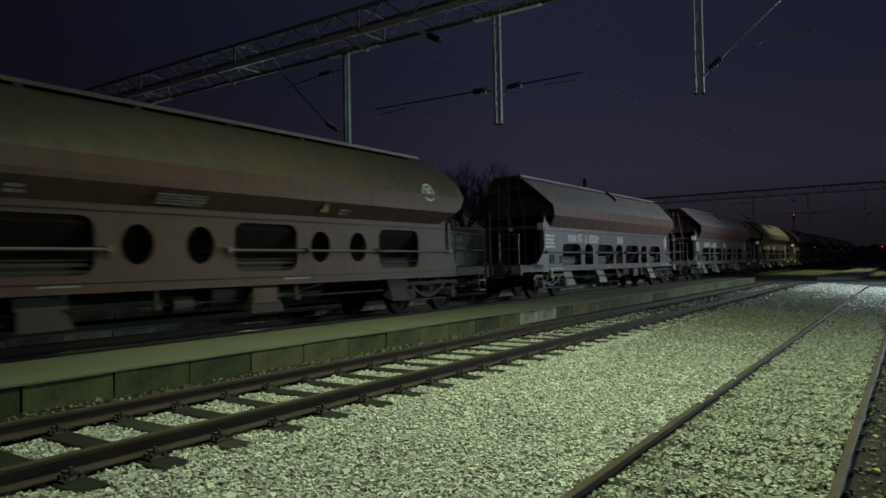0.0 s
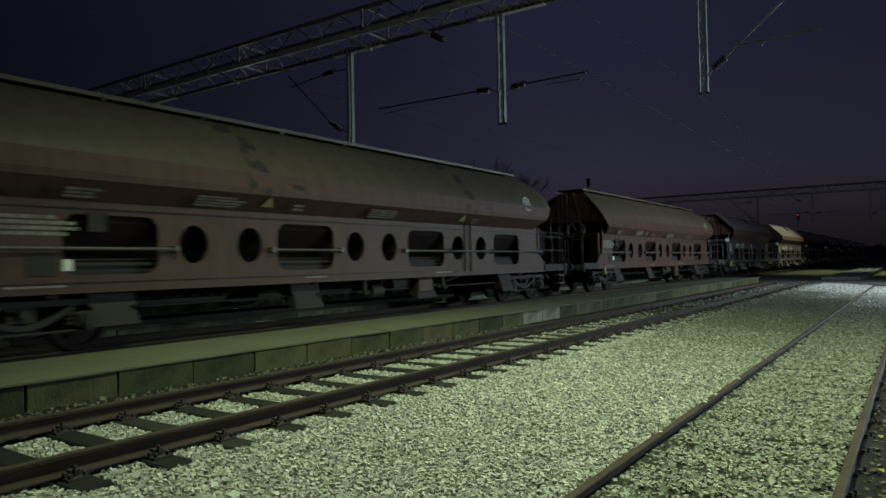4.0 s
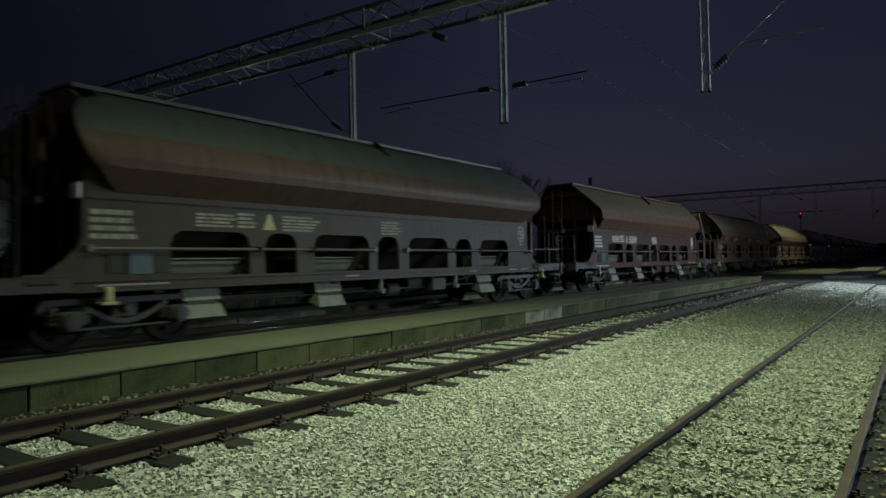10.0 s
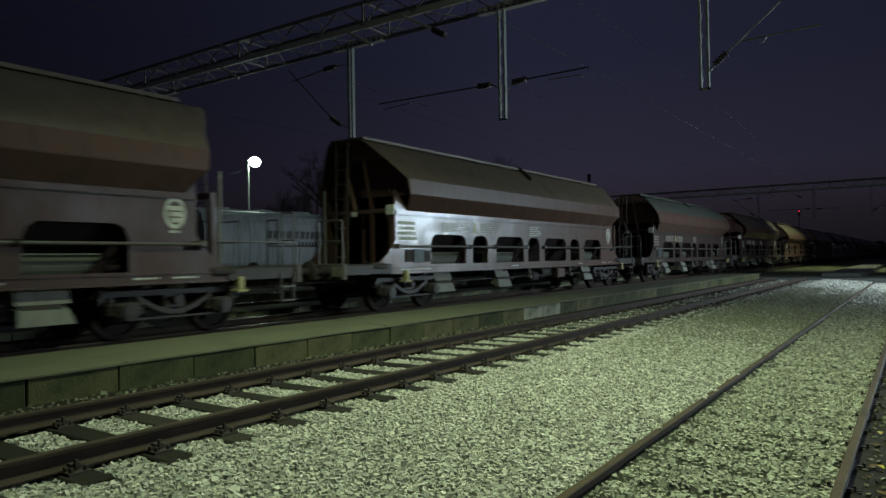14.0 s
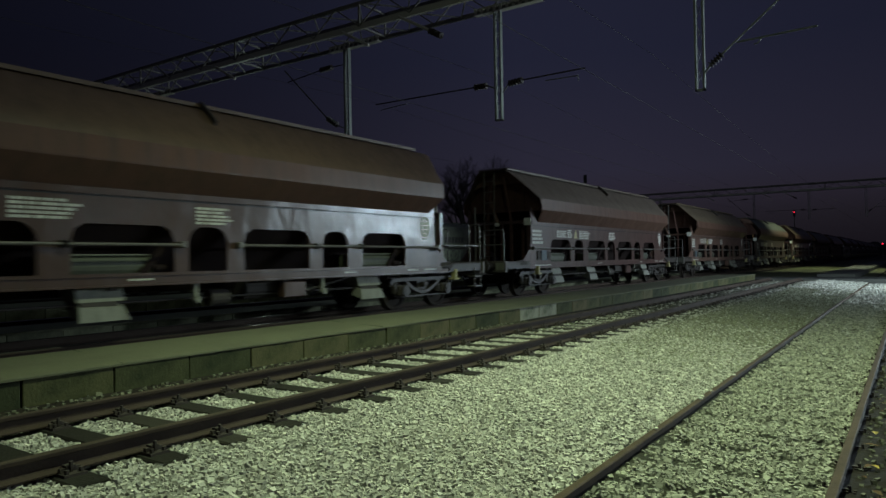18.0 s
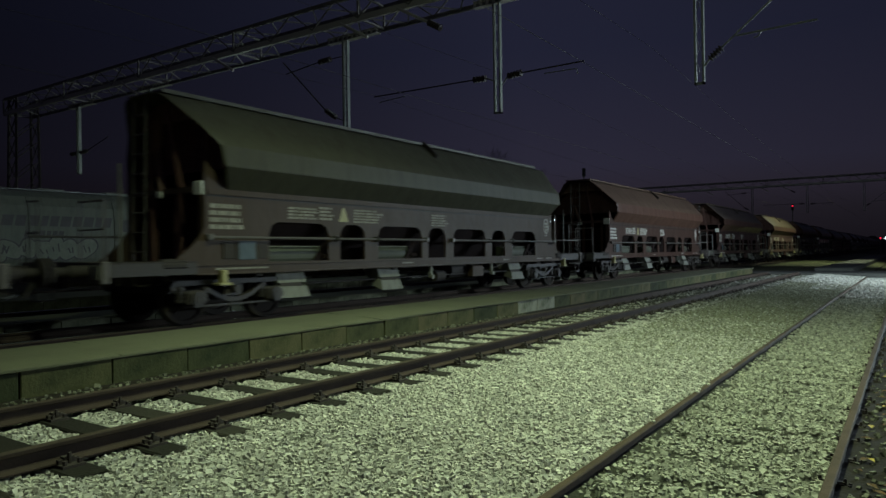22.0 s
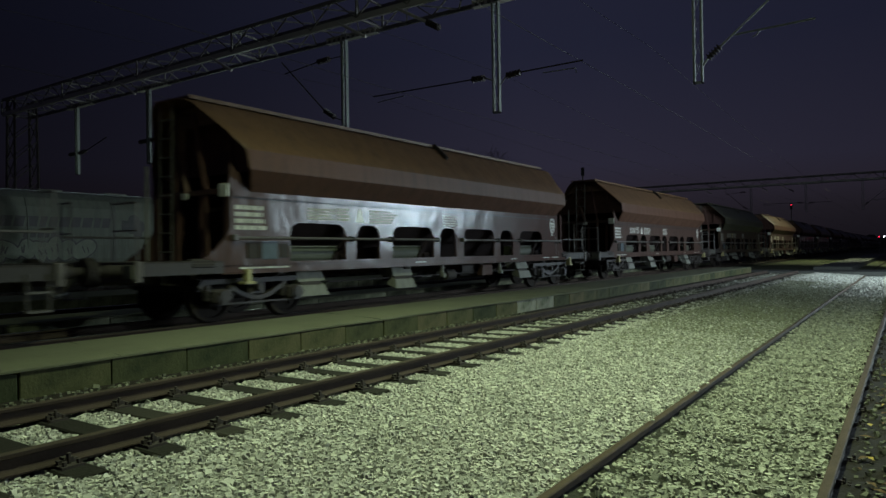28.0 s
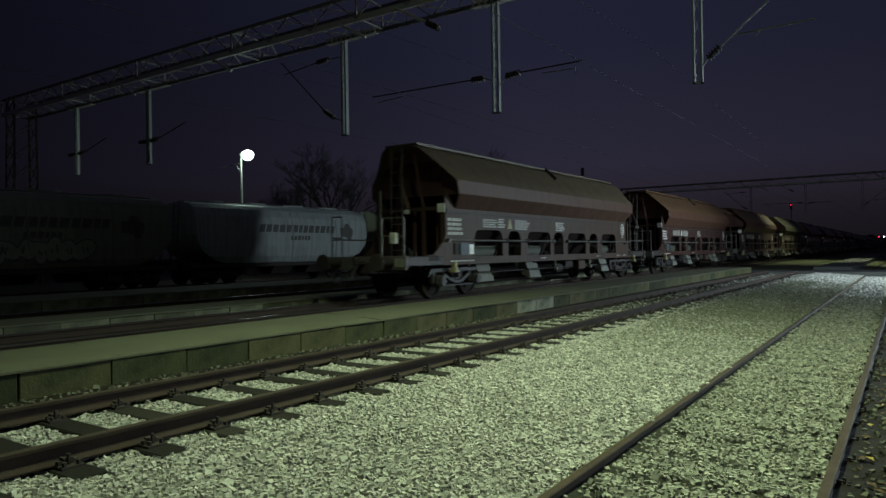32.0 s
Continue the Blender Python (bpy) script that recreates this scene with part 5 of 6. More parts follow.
for y, z, w, tall in ((-0.15, 3.85, 0.5, 0.10), (0.1, 3.55, 0.34, 0.16), (-0.05, 3.3, 0.2, 0.24), (0.15, 3.08, 0.3, 0.16), (-0.12, 2.72, 0.22, 0.12), (0.2, 2.6, 0.16, 0.10), (1.0, 2.75, 0.4, 0.05)):
    for along in (-3.65, 3.6):
        bm = bmesh.new()
        n = 9
        ring = []
        for k in range(n):
            a = 2 * math.pi * k / n
            f = rng.uniform(0.6, 1.25)
            zz = z + tall * f * math.sin(a)
            ring.append(bm.verts.new((roof_reach(zz) + 0.008, y + along + 0.5 * w * f * math.cos(a), zz)))
        bm.faces.new(ring)
        part("torn_patch", bm, M["under"], TRAIN[9][0], "dark torn patch")
for y in (3.72, 4.02):
    part("side_pipe", rod(bmesh.new(), (WX + 0.045, y, 1.0), (WX + 0.045, y, 2.28), 0.022, 8), M["under"], TRAIN[9][0], "thin dark upright pipe")
# tail data plate in reflective white; two triangles painted white for the lamps' glint
for number, kind, mat in ((0, "data_plate", "bright"), (1, "warning_triangle", "bright"), (2, "warning_triangle", "bright")):
    for ob in TRAIN[number][0].children:
        if ob.name.split(".")[0] == kind:
            ob.material_slots[0].link = "OBJECT"
            ob.material_slots[0].material = M[mat]

lantern = part("tail_lamp", boxed(-0.09, 0.09, -0.06, 0.06, -0.13, 0.15, bevel=0.02), M["white"], TRAIN[0][0], "pale unlit tail lantern")
lantern.location = (0.95, -9.18, 1.58)


# ---- overhead line ----
def build_gantry(y, x0, x1, label):
    """A lattice portal across the tracks with hanging posts and brackets."""
    g = tagged(empty("catenary_gantry", pose(0, y, 0)), label, "gantry", "gantries over the tracks")
    zb, zt, ya, yb = 10.08, 10.95, -0.75, 0.75
    for name, yy, z in (("lower_chord", ya, zb), ("lower_chord", yb, zb), ("upper_chord", ya, zt), ("upper_chord", yb, zt)):
        bm = bmesh.new()
        w = 0.2 if z == zb and yy == ya else 0.13
        bar(bm, (x0, yy, z), (x1, yy, z), 0.02, w)
        bar(bm, (x0, yy + 0.05, z + w / 2), (x1, yy + 0.05, z + w / 2), w * 0.6, 0.02)
        bar(bm, (x0, yy + 0.05, z - w / 2), (x1, yy + 0.05, z - w / 2), w * 0.6, 0.02)
        # front lower chord alone gets the lit colour
        part(name, bm, M["girder" if w > 0.15 else "mast"], g)
    n = int((x1 - x0) / 2.3)
    for side, (p, q) in (("front_lattice", ((ya, zb), (ya, zt))), ("back_lattice", ((yb, zb), (yb, zt))), ("bottom_lattice", ((ya, zb), (yb, zb))), ("top_lattice", ((ya, zt), (yb, zt)))):
        bm = bmesh.new()
        for k in range(n):
            a, b = x0 + (x1 - x0) * k / n, x0 + (x1 - x0) * (k + 1) / n
            c = (a + b) / 2
            bar(bm, (a, *p), (c, *q), 0.045, 0.045)
            bar(bm, (c, *q), (b, *p), 0.045, 0.045)
            if k % 3 == 0:
                bar(bm, (a, *p), (a, *q), 0.07, 0.07)
        part(side, bm, M["mast"], g)
    for x in (x0 + 0.8, x1 - 0.8):
        bm = bmesh.new()
        legs = [(sx, sy) for sx in (-0.45, 0.45) for sy in (-0.6, 0.6)]
        for sx, sy in legs:
            bar(bm, (x + sx * 1.3, sy * 1.2, -0.2), (x + sx, sy, zt), 0.11, 0.11)
        for k in range(9):
            a, b = k * zt / 9, (k + 1) * zt / 9
            for sy in (-0.66, 0.66):
                bar(bm, (x - 0.5, sy, a), (x + 0.5, sy, b), 0.05, 0.05)
                bar(bm, (x + 0.5, sy, a), (x - 0.5, sy, b), 0.05, 0.05)
            for sx in (-0.5, 0.5):
                bar(bm, (x + sx, -0.66, a), (x + sx, 0.66, b), 0.05, 0.05)
        # tower takes the near-black underframe colour to stand unlit
        part("tower", bm, M["under"], g)
    return g


def hanging_post(g, x, top=10.08, low=6.2):
    """Two channels laced together, hung from the lattice."""
    bm = bmesh.new()
    for s in (-1, 1):
        box(bm, x + s * 0.11 - 0.025, x + s * 0.11 + 0.025, 0.68, 0.84, low, top + 0.1)
    n = 6
    for k in range(n):
        a, b = low + 0.1 + (top - low - 0.1) * k / n, low + 0.1 + (top - low - 0.1) * (k + 1) / n
        bar(bm, (x - 0.1, 0.74, a), (x + 0.1, 0.74, b), 0.03, 0.012)
        bar(bm, (x + 0.1, 0.78, a), (x - 0.1, 0.78, b), 0.03, 0.012)
    box(bm, x - 0.135, x + 0.135, 0.68, 0.84, low, low + 0.05)
    return part("hanging_post", bm, M["galv"], g, "galvanised laced steel post")


def insulator(g, p, q, sheds=5, r=0.12):
    bm = bmesh.new()
    p, q = Vector(p), Vector(q)
    m = Matrix.Translation(p) @ (q - p).to_track_quat("Z", "Y").to_matrix().to_4x4()
    d = (q - p).length
    prof = [(0.03, 0)]
    for k in range(sheds):
        a = d * (k + 0.2) / sheds
        prof += [(0.06, a), (r, a + d * 0.15 / sheds), (r * 0.95, a + d * 0.4 / sheds), (0.06, a + d * 0.6 / sheds)]
    prof += [(0.03, d)]
    lathe(bm, prof, m, 12)
    return part("insulator", bm, M["insulator"], g, "dark ribbed porcelain insulator")


def tube(g, name, pts, r, mat="galv", sides=8):
    """One tube swept along a line of points."""
    pts = [Vector(p) for p in pts]
    bm = bmesh.new()
    rings = []
    for k, p in enumerate(pts):
        way = (pts[min(k + 1, len(pts) - 1)] - pts[max(k - 1, 0)]).normalized()
        u = way.cross(Vector((0.31, 0.2, 0.93))).normalized()
        v = way.cross(u)
        rings.append([bm.verts.new(p + (u * math.cos(2 * math.pi * q / sides) + v * math.sin(2 * math.pi * q / sides)) * r) for q in range(sides)])
    for a, b in zip(rings, rings[1:]):
        for q in range(sides):
            bm.faces.new((a[q], a[(q + 1) % sides], b[(q + 1) % sides], b[q]))
    bm.faces.new(rings[0][::-1])
    bm.faces.new(rings[-1])
    bmesh.ops.recalc_face_normals(bm, faces=bm.faces)
    return part(name, bm, M[mat], g)


POSTS = (-4.95, -11.62, -18.58, -31.96, -38.91)
for n, y in enumerate((19.75, 105.0)):
    g = build_gantry(y, -44.5, 9.0, "steel lattice portal carrying the overhead line" if n == 0 else "distant steel lattice portal over the tracks")
    Y = 0.76
    for x in POSTS:
        hanging_post(g, x)
        bm = bmesh.new()
        for z in (9.98, 10.18):
            box(bm, x - 0.9, x + 1.7, 0.64, 0.9, z, z + 0.02)
        for k in range(11):
            box(bm, x - 0.88 + 0.25 * k, x - 0.78 + 0.25 * k, 0.66, 0.68, 10.0, 10.18)
        part("head_beam", bm, M["girder"], g, "pale battened beam")
    # two-armed bracket at the middle post
    x = POSTS[1]
    insulator(g, (x - 0.45, Y, 7.48), (x - 1.0, Y, 7.5))
    tube(g, "bracket_arm", [(x - 0.16, Y, 7.35), (x - 0.45, Y, 7.48)], 0.025)
    tube(g, "bracket_arm", [(x - 1.0, Y, 7.5), (x - 5.5, Y, 7.54)], 0.026, "under")
    tube(g, "registration_arm", [(x - 5.25, Y, 7.28), (x - 5.1, Y, 7.30), (x - 4.0, Y, 7.36)], 0.018)
    insulator(g, (x + 0.38, Y, 7.42), (x + 0.95, Y, 7.46))
    tube(g, "bracket_arm", [(x + 0.16, Y, 7.15), (x + 0.38, Y, 7.42)], 0.025)
    tube(g, "bracket_arm", [(x + 0.95, Y, 7.46), (x + 3.15, Y, 7.48)], 0.026, "under")
    tube(g, "registration_arm", [(x + 1.75, Y, 7.3), (x + 2.9, Y, 7.28), (x + 2.92, Y, 7.12)], 0.018)
    # raked bracket at the near post
    x = POSTS[0]
    insulator(g, (x + 0.27, Y, 6.88), (x + 0.62, Y, 7.17))
    tube(g, "bracket_arm", [(x + 0.13, Y, 6.7), (x + 0.27, Y, 6.88)], 0.03)
    tube(g, "bracket_arm", [(x + 0.62, Y, 7.17), (x + 2.6, Y, 8.8)], 0.028)
    tube(g, "registration_arm", [(x + 1.0, Y, 7.42), (x + 3.0, Y, 7.47)], 0.028)
    tube(g, "registration_arm", [(x + 1.45, Y, 7.28), (x + 1.55, Y, 7.3), (x + 1.65, Y, 7.42)], 0.02)
    # raked bracket at the third post
    x = POSTS[2]
    insulator(g, (x - 0.55, Y, 6.98), (x - 1.15, Y, 7.36))
    tube(g, "bracket_arm", [(x - 0.13, Y, 6.8), (x - 0.55, Y, 6.98)], 0.025)
    tube(g, "bracket_arm", [(x - 1.15, Y, 7.36), (x - 3.6, Y, 9.72)], 0.03, "under")
    insulator(g, (x - 0.8, Y, 9.4), (x - 1.5, Y, 9.38))
    tube(g, "bracket_arm", [(x - 0.1, Y, 9.4), (x - 0.8, Y, 9.4)], 0.02, "under")
    tube(g, "bracket_arm", [(x - 1.5, Y, 9.38), (x - 3.4, Y, 9.2)], 0.025, "under")
    for x in POSTS[3:]:
        insulator(g, (x - 0.2, Y, 7.4), (x - 0.85, Y, 7.4))
        insulator(g, (x + 0.2, Y, 7.4), (x + 0.85, Y, 7.45))
        tube(g, "bracket_arm", [(x + 0.85, Y, 7.45), (x + 3.0, Y, 8.0)], 0.03, "under")
    for x in (-14.75, -17.45, -24.9, -32.0):
        tube(g, "stay_arm", [(x, -0.75, 10.05), (x + 1.3, -0.75, 9.3)], 0.055, "girder")
    for x in (-14.75,):
        insulator(g, (x + 1.3, -0.75, 9.3), (x + 1.85, -0.75, 8.98))


def overhead_wire(x, z, z2, mat="wire"):
    """A contact wire and a sagging messenger wire with droppers, from portal to portal."""
    w = tagged(empty("overhead_wire", pose(x, 0, 0)), "thin contact wire and messenger wire over the track", "overhead wire", "overhead wires")
    tube(w, "contact_wire", [(0, -66, z), (0, 19.75, z), (0, 105, z), (0, 190, z)], 0.006, mat)
    for y0, y1 in ((-66, 19.75), (19.75, 105), (105, 190)):
        tube(w, "messenger_wire", [(0, y0 + (y1 - y0) * k / 12, z2 - 3.2 * (k / 12) * (1 - k / 12)) for k in range(13)], 0.005, mat, 5)
    return w


for x, z, z2 in ((-6.1, 5.75, 7.3), (-11.2, 5.75, 7.4), (T3, 5.75, 7.4)):
    overhead_wire(x, z, z2)

# ---- parked grain wagons and the lamp behind them ----
def slanted_bars(bm, y, z, widths, height, gap, x):
    """A row of leaning plain bars in place of a painted name."""
    lean = 0.22 * height
    for w in widths:
        bm.faces.new([bm.verts.new(c) for c in ((x, y, z), (x, y + w, z), (x, y + w + lean, z + height), (x, y + lean, z + height))])
        y += w + gap


def bubble(bm, y, z, ry, rz, x, tilt=0.0, lobes=0):
    """A filled oval on the wagon's side, its rim pushed in and out where lobes are given."""
    n = 26
    c, s = math.cos(tilt), math.sin(tilt)
    ring = []
    for k in range(n):
        a = 2 * math.pi * k / n
        f = 1 + (0.2 * math.sin(lobes * a + 5 * tilt) if lobes else 0)
        ring.append((ry * f * math.cos(a), rz * f * math.sin(a)))
    bm.faces.new([bm.verts.new((x, y + p * c - q * s, z + p * s + q * c)) for p, q in ring])


def build_grain_wagon(label):
    """A covered bogie grain wagon with bulging sides, scooped ends and a roof walkway."""
    w = empty("grain_wagon")
    prof = [(1.15, 0.98), (1.28, 1.05), (1.40, 1.35), (1.46, 1.9), (1.47, 2.4), (1.46, 2.9), (1.38, 3.4), (1.2, 3.75), (0.85, 3.97), (0.4, 4.06)]
    loop = prof + [(-x, z) for x, z in reversed(prof)]
    bm = bmesh.new()
    half, scoop = 6.1, 2.3
    rings = []
    ends = [(half - scoop + scoop * math.sin(a * math.pi / 16), 1.0 + 1.45 * (1 - math.cos(a * math.pi / 16))) for a in range(9)]
    stations = [(-y, low) for y, low in reversed(ends)] + ends
    for y, low in stations:
        rings.append([bm.verts.new((x, y, max(z, low - 0.02 * (1.5 - abs(x))))) for x, z in loop])
    for a, b in zip(rings, rings[1:]):
        for i in range(len(loop)):
            j = (i + 1) % len(loop)
            bm.faces.new((a[i], a[j], b[j], b[i]))
    bm.faces.new(rings[0][::-1])
    bm.faces.new(rings[-1])
    bmesh.ops.remove_doubles(bm, verts=bm.verts, dist=0.0005)
    bmesh.ops.recalc_face_normals(bm, faces=bm.faces)
    part("tank_body", bm, M["grain_car"], w)
    # raised seams down the sides
    for y in (-3.4, 0.0, 3.4):
        for s in (-1, 1):
            bm = bmesh.new()
            pts = [(s * (x + 0.006), z) for x, z in prof[1:8]]
            for (xa, za), (xb, zb) in zip(pts, pts[1:]):
                bar(bm, (xa, y, za), (xb, y, zb), 0.05, 0.05)
            part("body_seam", bm, M["grain_car"], w)
    for s in (-1, 1):
        # sloping hopper end inside the scoop
        bm = bmesh.new()
        lower = [bm.verts.new(c) for c in ((-1.05, s * (half - scoop - 0.2), 1.0), (1.05, s * (half - scoop - 0.2), 1.0))]
        upper = [bm.verts.new(c) for c in ((1.3, s * (half - 0.05), 2.5), (-1.3, s * (half - 0.05), 2.5))]
        bm.faces.new(lower + upper)
        out = bmesh.ops.extrude_face_region(bm, geom=bm.faces[:])
        bmesh.ops.translate(bm, verts=[v for v in out["geom"] if isinstance(v, bmesh.types.BMVert)], vec=(0, 0, -0.06))
        bmesh.ops.recalc_face_normals(bm, faces=bm.faces)
        part("hopper_end", bm, M["under"], w)
        part("side_frame", boxed(s * 1.3 - 0.06, s * 1.3 + 0.06, -half - 0.3, half + 0.3, 0.82, 1.02), M["under"], w)
        bm = bmesh.new()
        for x in (-1.2, 1.2):
            rod(bm, (x, s * (half + 0.2), 1.0), (x, s * (half - 0.05), 2.6), 0.03, 6)
        for x in (-0.2, 0.2):
            rod(bm, (x, s * (half + 0.25), 1.0), (x, s * (half + 0.06), 4.05), 0.02, 6)
        for k in range(9):
            rod(bm, (-0.2, s * (half + 0.23 - 0.018 * k), 1.2 + 0.33 * k), (0.2, s * (half + 0.23 - 0.018 * k), 1.2 + 0.33 * k), 0.014, 6)
        part("end_ladder", bm, M["under"], w)
        part("headstock", boxed(-1.3, 1.3, s * (half + 0.3) - 0.08, s * (half + 0.3) + 0.08, 0.8, 1.15), M["under"], w)
        for x in (-0.875, 0.875):
            part("buffer", lathe(bmesh.new(), [(0.1, 0), (0.1, 0.08), (0.07, 0.09), (0.07, 0.15), (0.22, 0.18), (0.21, 0.22)], pose(x, s * (half + 0.34), 1.0, -90 * s), 14), M["under"], w)
    part("roof_walkway", boxed(-0.35, 0.35, -half + 0.2, half - 0.2, 4.09, 4.13), M["galv"], w)
    for y in (-4.2, -1.4, 1.4, 4.2):
        part("roof_hatch", boxed(-0.32, 0.32, y - 0.5, y + 0.5, 4.06, 4.2, bevel=0.03), M["grain_car"], w)
    for y in (-2.6, 0.0, 2.6):
        bm = bmesh.new()
        prism(bm, [(0.9, 1.0), (0.35, 0.4), (-0.35, 0.4), (-0.9, 1.0)], y - 0.7, y + 0.7)
        part("outlet", bm, M["under"], w)
    build_bogie(w, -half + 1.5, kind_b.proto)
    build_bogie(w, half - 1.5, kind_b.proto)
    # large faded name across the side, a smaller line below, a round painted device, sprayed tags along the bottom
    bm = bmesh.new()
    rng = random.Random(5)
    slanted_bars(bm, -2.35, 2.62, [rng.uniform(0.24, 0.4) for k in range(13)], 0.40, 0.09, 1.478)
    tagged(part("faded_name", bm, M["graffiti"], w, "faded dark lettering shapes"), kind="stuff")
    bm = bmesh.new()
    slanted_bars(bm, -0.2, 2.2, [rng.uniform(0.16, 0.26) for k in range(6)], 0.24, 0.06, 1.478)
    tagged(part("faded_name", bm, M["graffiti"], w), kind="stuff")
    bm = bmesh.new()
    box(bm, 1.472, 1.478, 3.75, 4.2, 2.45, 2.95)
    for y, z, r in ((4.3, 2.95, 0.26), (4.55, 2.7, 0.28), (4.2, 2.6, 0.22), (4.5, 2.4, 0.2)):
        bubble(bm, y, z, r, r, 1.48 + 0.001 * r)
    tagged(part("painted_device", bm, M["graffiti"], w, "dark painted device of round shapes"), kind="stuff")
    r2 = random.Random(3)
    fill, line = bmesh.new(), bmesh.new()
    y = -3.9
    for k in range(11):
        ry, rz, tilt, lobes = r2.uniform(0.24, 0.46), r2.uniform(0.3, 0.46), r2.uniform(-0.6, 0.6), r2.choice((2, 3, 3, 4))
        y += ry * 1.5
        z = r2.uniform(1.6, 1.78)
        bubble(line, y, z, ry + 0.06, rz + 0.06, 1.472 + 0.0004 * k, tilt, lobes)
        bubble(fill, y, z, ry, rz, 1.476 + 0.0004 * k, tilt, lobes)
        for q in range(2):
            p = y + r2.uniform(-0.2, 0.2)
            bar(line, (1.482 + 0.0004 * k, p, z - 0.15), (1.482 + 0.0004 * k, p + r2.uniform(-0.15, 0.15), z + r2.uniform(0.0, 0.2)), 0.004, 0.05)
    tagged(part("sprayed_tag", fill, M["spray"], w, "pale sprayed bubble shapes"), kind="stuff")
    tagged(part("sprayed_outline", line, M["graffiti"], w, "dark sprayed outlines"), kind="stuff")
    return tagged(w, label, "goods wagon", "parked grain wagons")


grain = build_grain_wagon("parked grey grain wagon with graffiti and faded lettering")
grain.matrix_basis = pose(T4, 12.7, 0.08)
pale_grain = copy_thing(grain, pose(T4, 26.3, 0.08))
tagged(pale_grain, "parked pale grey grain wagon with faded lettering")
copy_thing(grain, pose(T4, 39.9, 0.08))
copy_thing(grain, pose(T4, -0.9, 0.08))
# all but one take the darker copy, for the train's shade on them
for old in [o for o in bpy.data.objects if o.name.startswith("grain_wagon") and o is not pale_grain]:
    for ob in old.children_recursive:
        if ob.name.split(".")[0] in ("tank_body", "roof_hatch", "body_seam"):
            ob.material_slots[0].link = "OBJECT"
            ob.material_slots[0].material = M["grain_car_shaded"]
    tagged(old, "parked dirty green grain wagon, darkened for shade, covered with graffiti")
for ob in list(pale_grain.children):
    if ob.name.startswith("sprayed"):
        bpy.data.objects.remove(ob)


def build_lamp_post(x, y, top):
    p = tagged(empty("street_lamp", pose(x, y, 0)), "tall lamp post with a bright greenish-white floodlight", "street lamp")
    bm = lathe(bmesh.new(), [(0.10, -0.2), (0.095, 2), (0.055, top)], None, 14)
    part("pole", bm, M["galv"], p)
    bm = bmesh.new()
    rod(bm, (0, 0, top - 0.45), (-2.9, -0.3, top - 0.75), 0.025, 6)
    rod(bm, (-0.1, 0, top - 1.0), (-0.5, 0, top - 0.5), 0.03, 6)
    part("wire_stay", bm, M["galv"], p)
    bm = boxed(0.1, 0.75, -0.22, 0.22, top - 0.02, top + 0.2, bevel=0.05)
    part("lamp_housing", bm, M["galv"], p)
    bm = bmesh.new()
    # ball larger than the lamp's own glass, its size stands in for glare
    bmesh.ops.create_uvsphere(bm, u_segments=24, v_segments=14, radius=0.36, matrix=pose(0.62, 0, top - 0.02) @ Matrix.Diagonal((1, 1, 0.85, 1)))
    g = part("lamp_glass", bm, M["lamp"], p, "glowing lamp glass enlarged for its glare")
    g.visible_shadow = False
    return p


build_lamp_post(-34.3, 28.25, 7.7)
build_lamp_post(-34.6, 72.4, 5.0)


# ---- signals, trees and distance ----
def build_signal(x, y, top, lit, label):
    s = tagged(empty("signal", pose(x, y, 0)), label, "signal", "signals")
    part("post", rod(bmesh.new(), (0, 0, -0.3), (0, 0, top), 0.07, 10), M["mast"], s)
    part("head", boxed(-0.16, 0.16, -0.12, 0.12, top - 0.9, top, bevel=0.03), M["rubber"], s)
    if lit:
        part("signal_lens", rod(bmesh.new(), (0, -0.15, top - 0.25), (0, -0.11, top - 0.25), 0.07 if top > 5 else 0.11, 14), M[lit], s, "glowing " + ("red" if lit == "red" else "white") + " signal light")
    return s


build_signal(-14.64, 115, 8.0, "red", "tall signal post showing a red light")
build_signal(-4.6, 150, 3.3, "red", "low signal showing a red light")
build_signal(-3.85, 150, 3.3, "headlight", "low signal showing a white light")
build_signal(-29.15, 70, 10.4, "", "slim dark mast against the evening sky")


def build_tree(x, y, height, seed, spread=0.45):
    """A bare winter tree: trunk and limbs, with a crown of fine twigs."""
    rng = random.Random(seed)
    t = tagged(empty("bare_tree", pose(x, y, -0.2)), "leafless tree with fine twigs, dark against the dusk", "tree", "bare trees")
    height *= 1.36
    limbs, twigs = ([], []), ([], [])

    def grow(p, way, length, r, depth):
        q = p + way * length
        verts, faces = limbs if depth < 3 else twigs
        sides = 7 if depth < 3 else 3
        u = way.orthogonal().normalized()
        v = way.cross(u)
        base = len(verts)
        for c, rr in ((p, r), (q, r * 0.64)):
            for k in range(sides):
                a = 2 * math.pi * k / sides
                verts.append(c + (u * math.cos(a) + v * math.sin(a)) * rr)
        for k in range(sides):
            j = (k + 1) % sides
            faces.append((base + k, base + j, base + sides + j, base + sides + k))
        if depth >= 6:
            return
        for k in range(rng.choice((3, 4)) if depth else 6):
            d = Vector((rng.gauss(0, spread), rng.gauss(0, spread), rng.uniform(-0.1, 0.55)))
            grow(p + way * length * rng.uniform(0.45, 1.0), (way * 0.75 + d).normalized(), length * rng.uniform(0.52, 0.78), max(0.012, r * rng.uniform(0.4, 0.6)), depth + 1)

    grow(Vector((0, 0, 0)), Vector((0, 0, 1)), height * 0.30, height * 0.02, 0)
    for name, (verts, faces) in (("trunk", limbs), ("crown", twigs)):
        me = bpy.data.meshes.new(name)
        me.from_pydata([tuple(c) for c in verts], [], faces)
        me.materials.append(M["bark"])
        new(name, me).parent = t
    return t


build_tree(-48, 50, 13.5, 2)
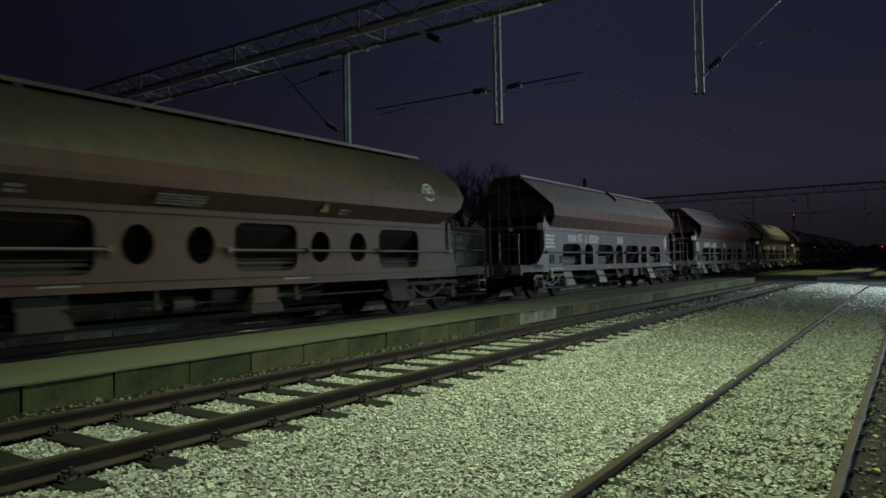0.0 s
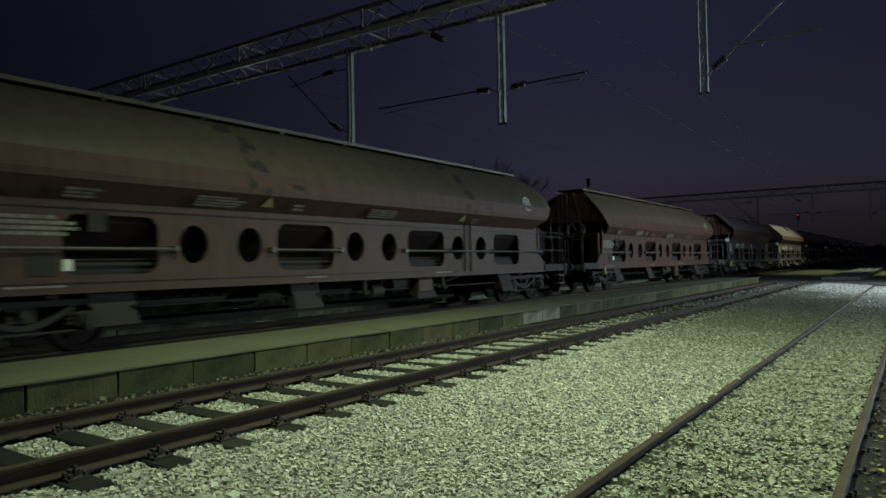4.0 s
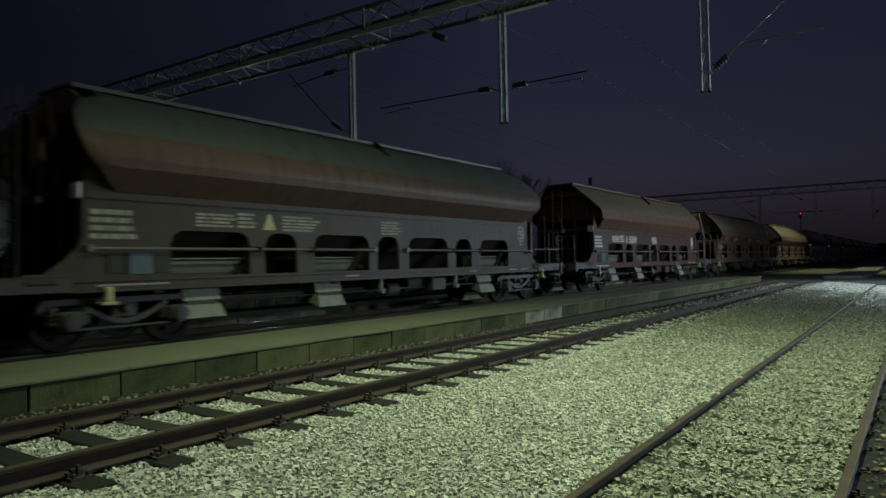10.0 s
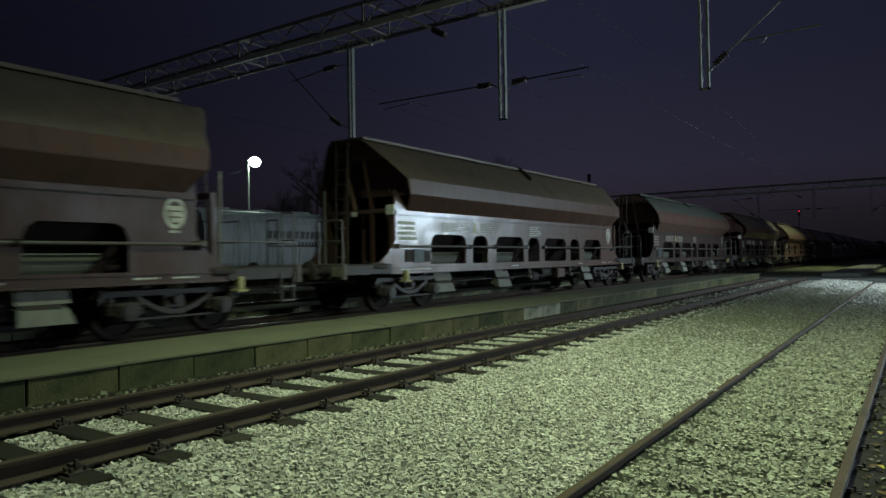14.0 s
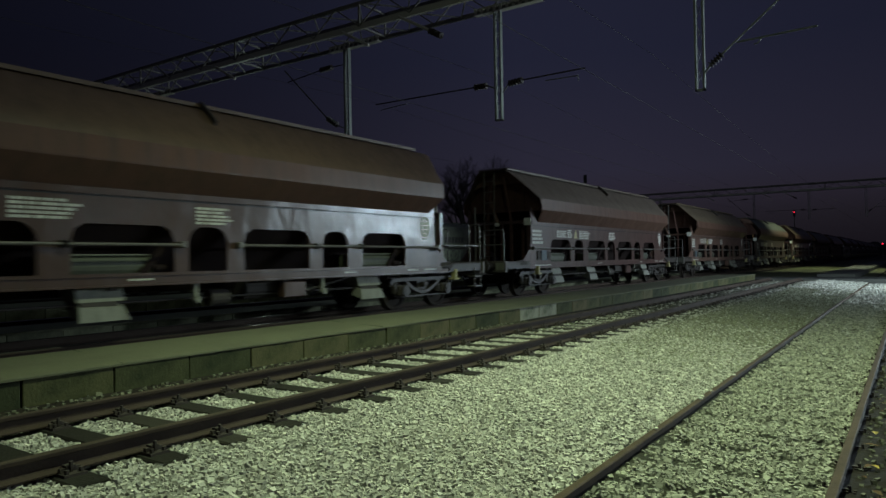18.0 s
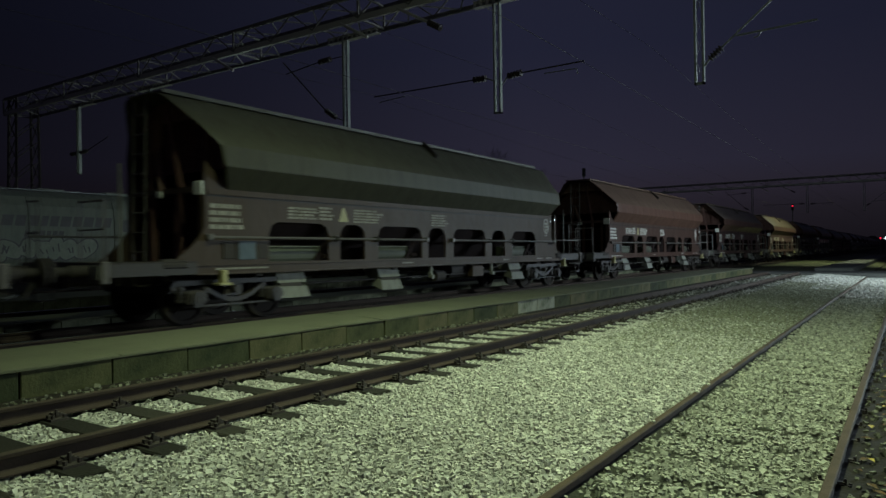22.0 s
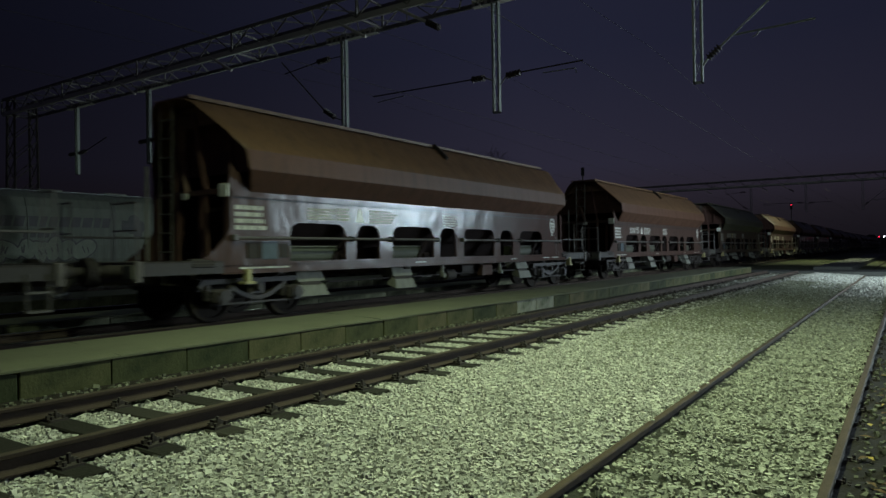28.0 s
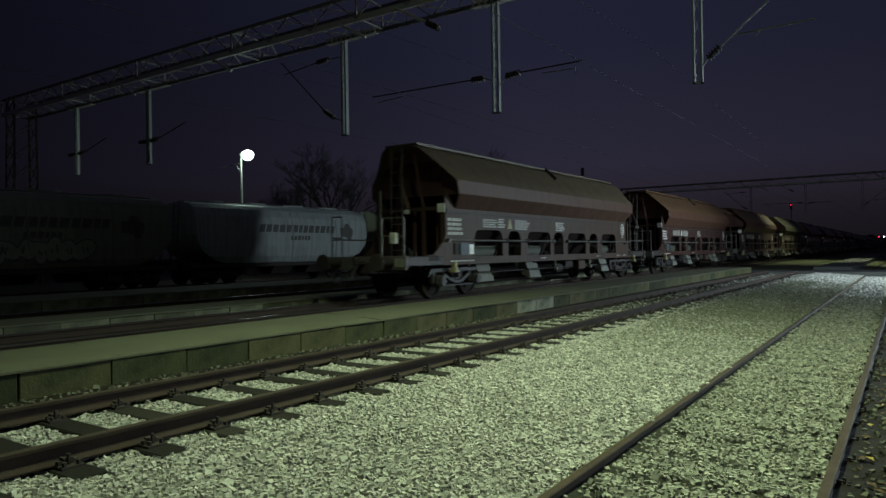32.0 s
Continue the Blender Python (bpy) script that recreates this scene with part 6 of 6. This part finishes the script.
build_tree(-54.4, 85, 17.6, 3)
build_tree(-46, 85, 17.2, 4)
build_tree(-50.5, 87, 15.5, 8)
build_tree(-70, 66, 12, 6)


def far_woods():
    """A ragged belt of dark trees and low hills at the end of the view."""
    bm = bmesh.new()
    rng = random.Random(9)
    for x0, x1, y, hmin, hmax, step in ((-420, 260, 420, 11, 20, 2.2), (-300, -70, 260, 7, 14, 2.0)):
        x, prev = x0, None
        while x < x1:
            t = (x - x0) / (x1 - x0)
            z = (hmin + (hmax - hmin) * (0.5 + 0.5 * noise.noise((x * 0.02, y, 0)))) * 0.34 + rng.uniform(-1.0, 1.3)
            yy = y + 6 * noise.noise((x * 0.05, 3, y))
            row = [bm.verts.new((x, yy, -1)), bm.verts.new((x + rng.uniform(-0.5, 0.5), yy, z * 0.6)), bm.verts.new((x, yy + 3, z)), bm.verts.new((x, yy + 9, z * 0.7)), bm.verts.new((x, yy + 12, -1))]
            if prev:
                for i in range(4):
                    bm.faces.new((prev[i], row[i], row[i + 1], prev[i + 1]))
            prev = row
            x += step
    bmesh.ops.recalc_face_normals(bm, faces=bm.faces)
    return tagged(part("far_woods", bm, M["bark"]), "dark belt of distant trees under the evening sky", "woods", kind="stuff")


far_woods()

# fallen leaves by the siding
for seed, mat, count, label in ((12, "leafy", 45, "yellow fallen leaves on dark earth"), (13, "brown_leaf", 240, "brown fallen leaves on dark earth")):
    bm = bmesh.new()
    rng = random.Random(seed)
    for k in range(count):
        x, y = rng.uniform(-0.35, 1.5), rng.uniform(3.0, 15.0)
        z = ground_height(x, y) + 0.03
        a, r = rng.uniform(0, 6.3), rng.uniform(0.03, 0.065)
        c, s = r * math.cos(a), r * math.sin(a)
        vs = [bm.verts.new(p) for p in ((x - c, y - s, z), (x + s * 0.45, y - c * 0.45, z + 0.012), (x + c, y + s, z + 0.004), (x - s * 0.45, y + c * 0.45, z + 0.012))]
        bm.faces.new(vs)
    tagged(part("fallen_leaves", bm, M[mat]), label, "leaves", kind="stuff")


# ---- what moves ----
def run(t):
    """How far the train has gone, in metres, at t seconds."""
    u = t / 16 - 1
    return ((-0.0884 * u - 0.5758) * u + 107.1835) * u + 107.7976


def motions():
    rows = [(t, run(t)) for t in range(0, 33, 2)]
    spins = [(k / 10, run(k / 10) / 0.46) for k in range(321)]
    for wagon, y in TRAIN:
        walk(wagon, [(t, pose(T2, y + s, 0.24)) for t, s in rows])
        for bogie in wagon.children:
            for wheel in bogie.children:
                if wheel.name.startswith("wheelset"):
                    x, p, z = wheel.location
                    walk(wheel, [(t, pose(x, p, z, -math.degrees(a))) for t, a in spins])


motions()
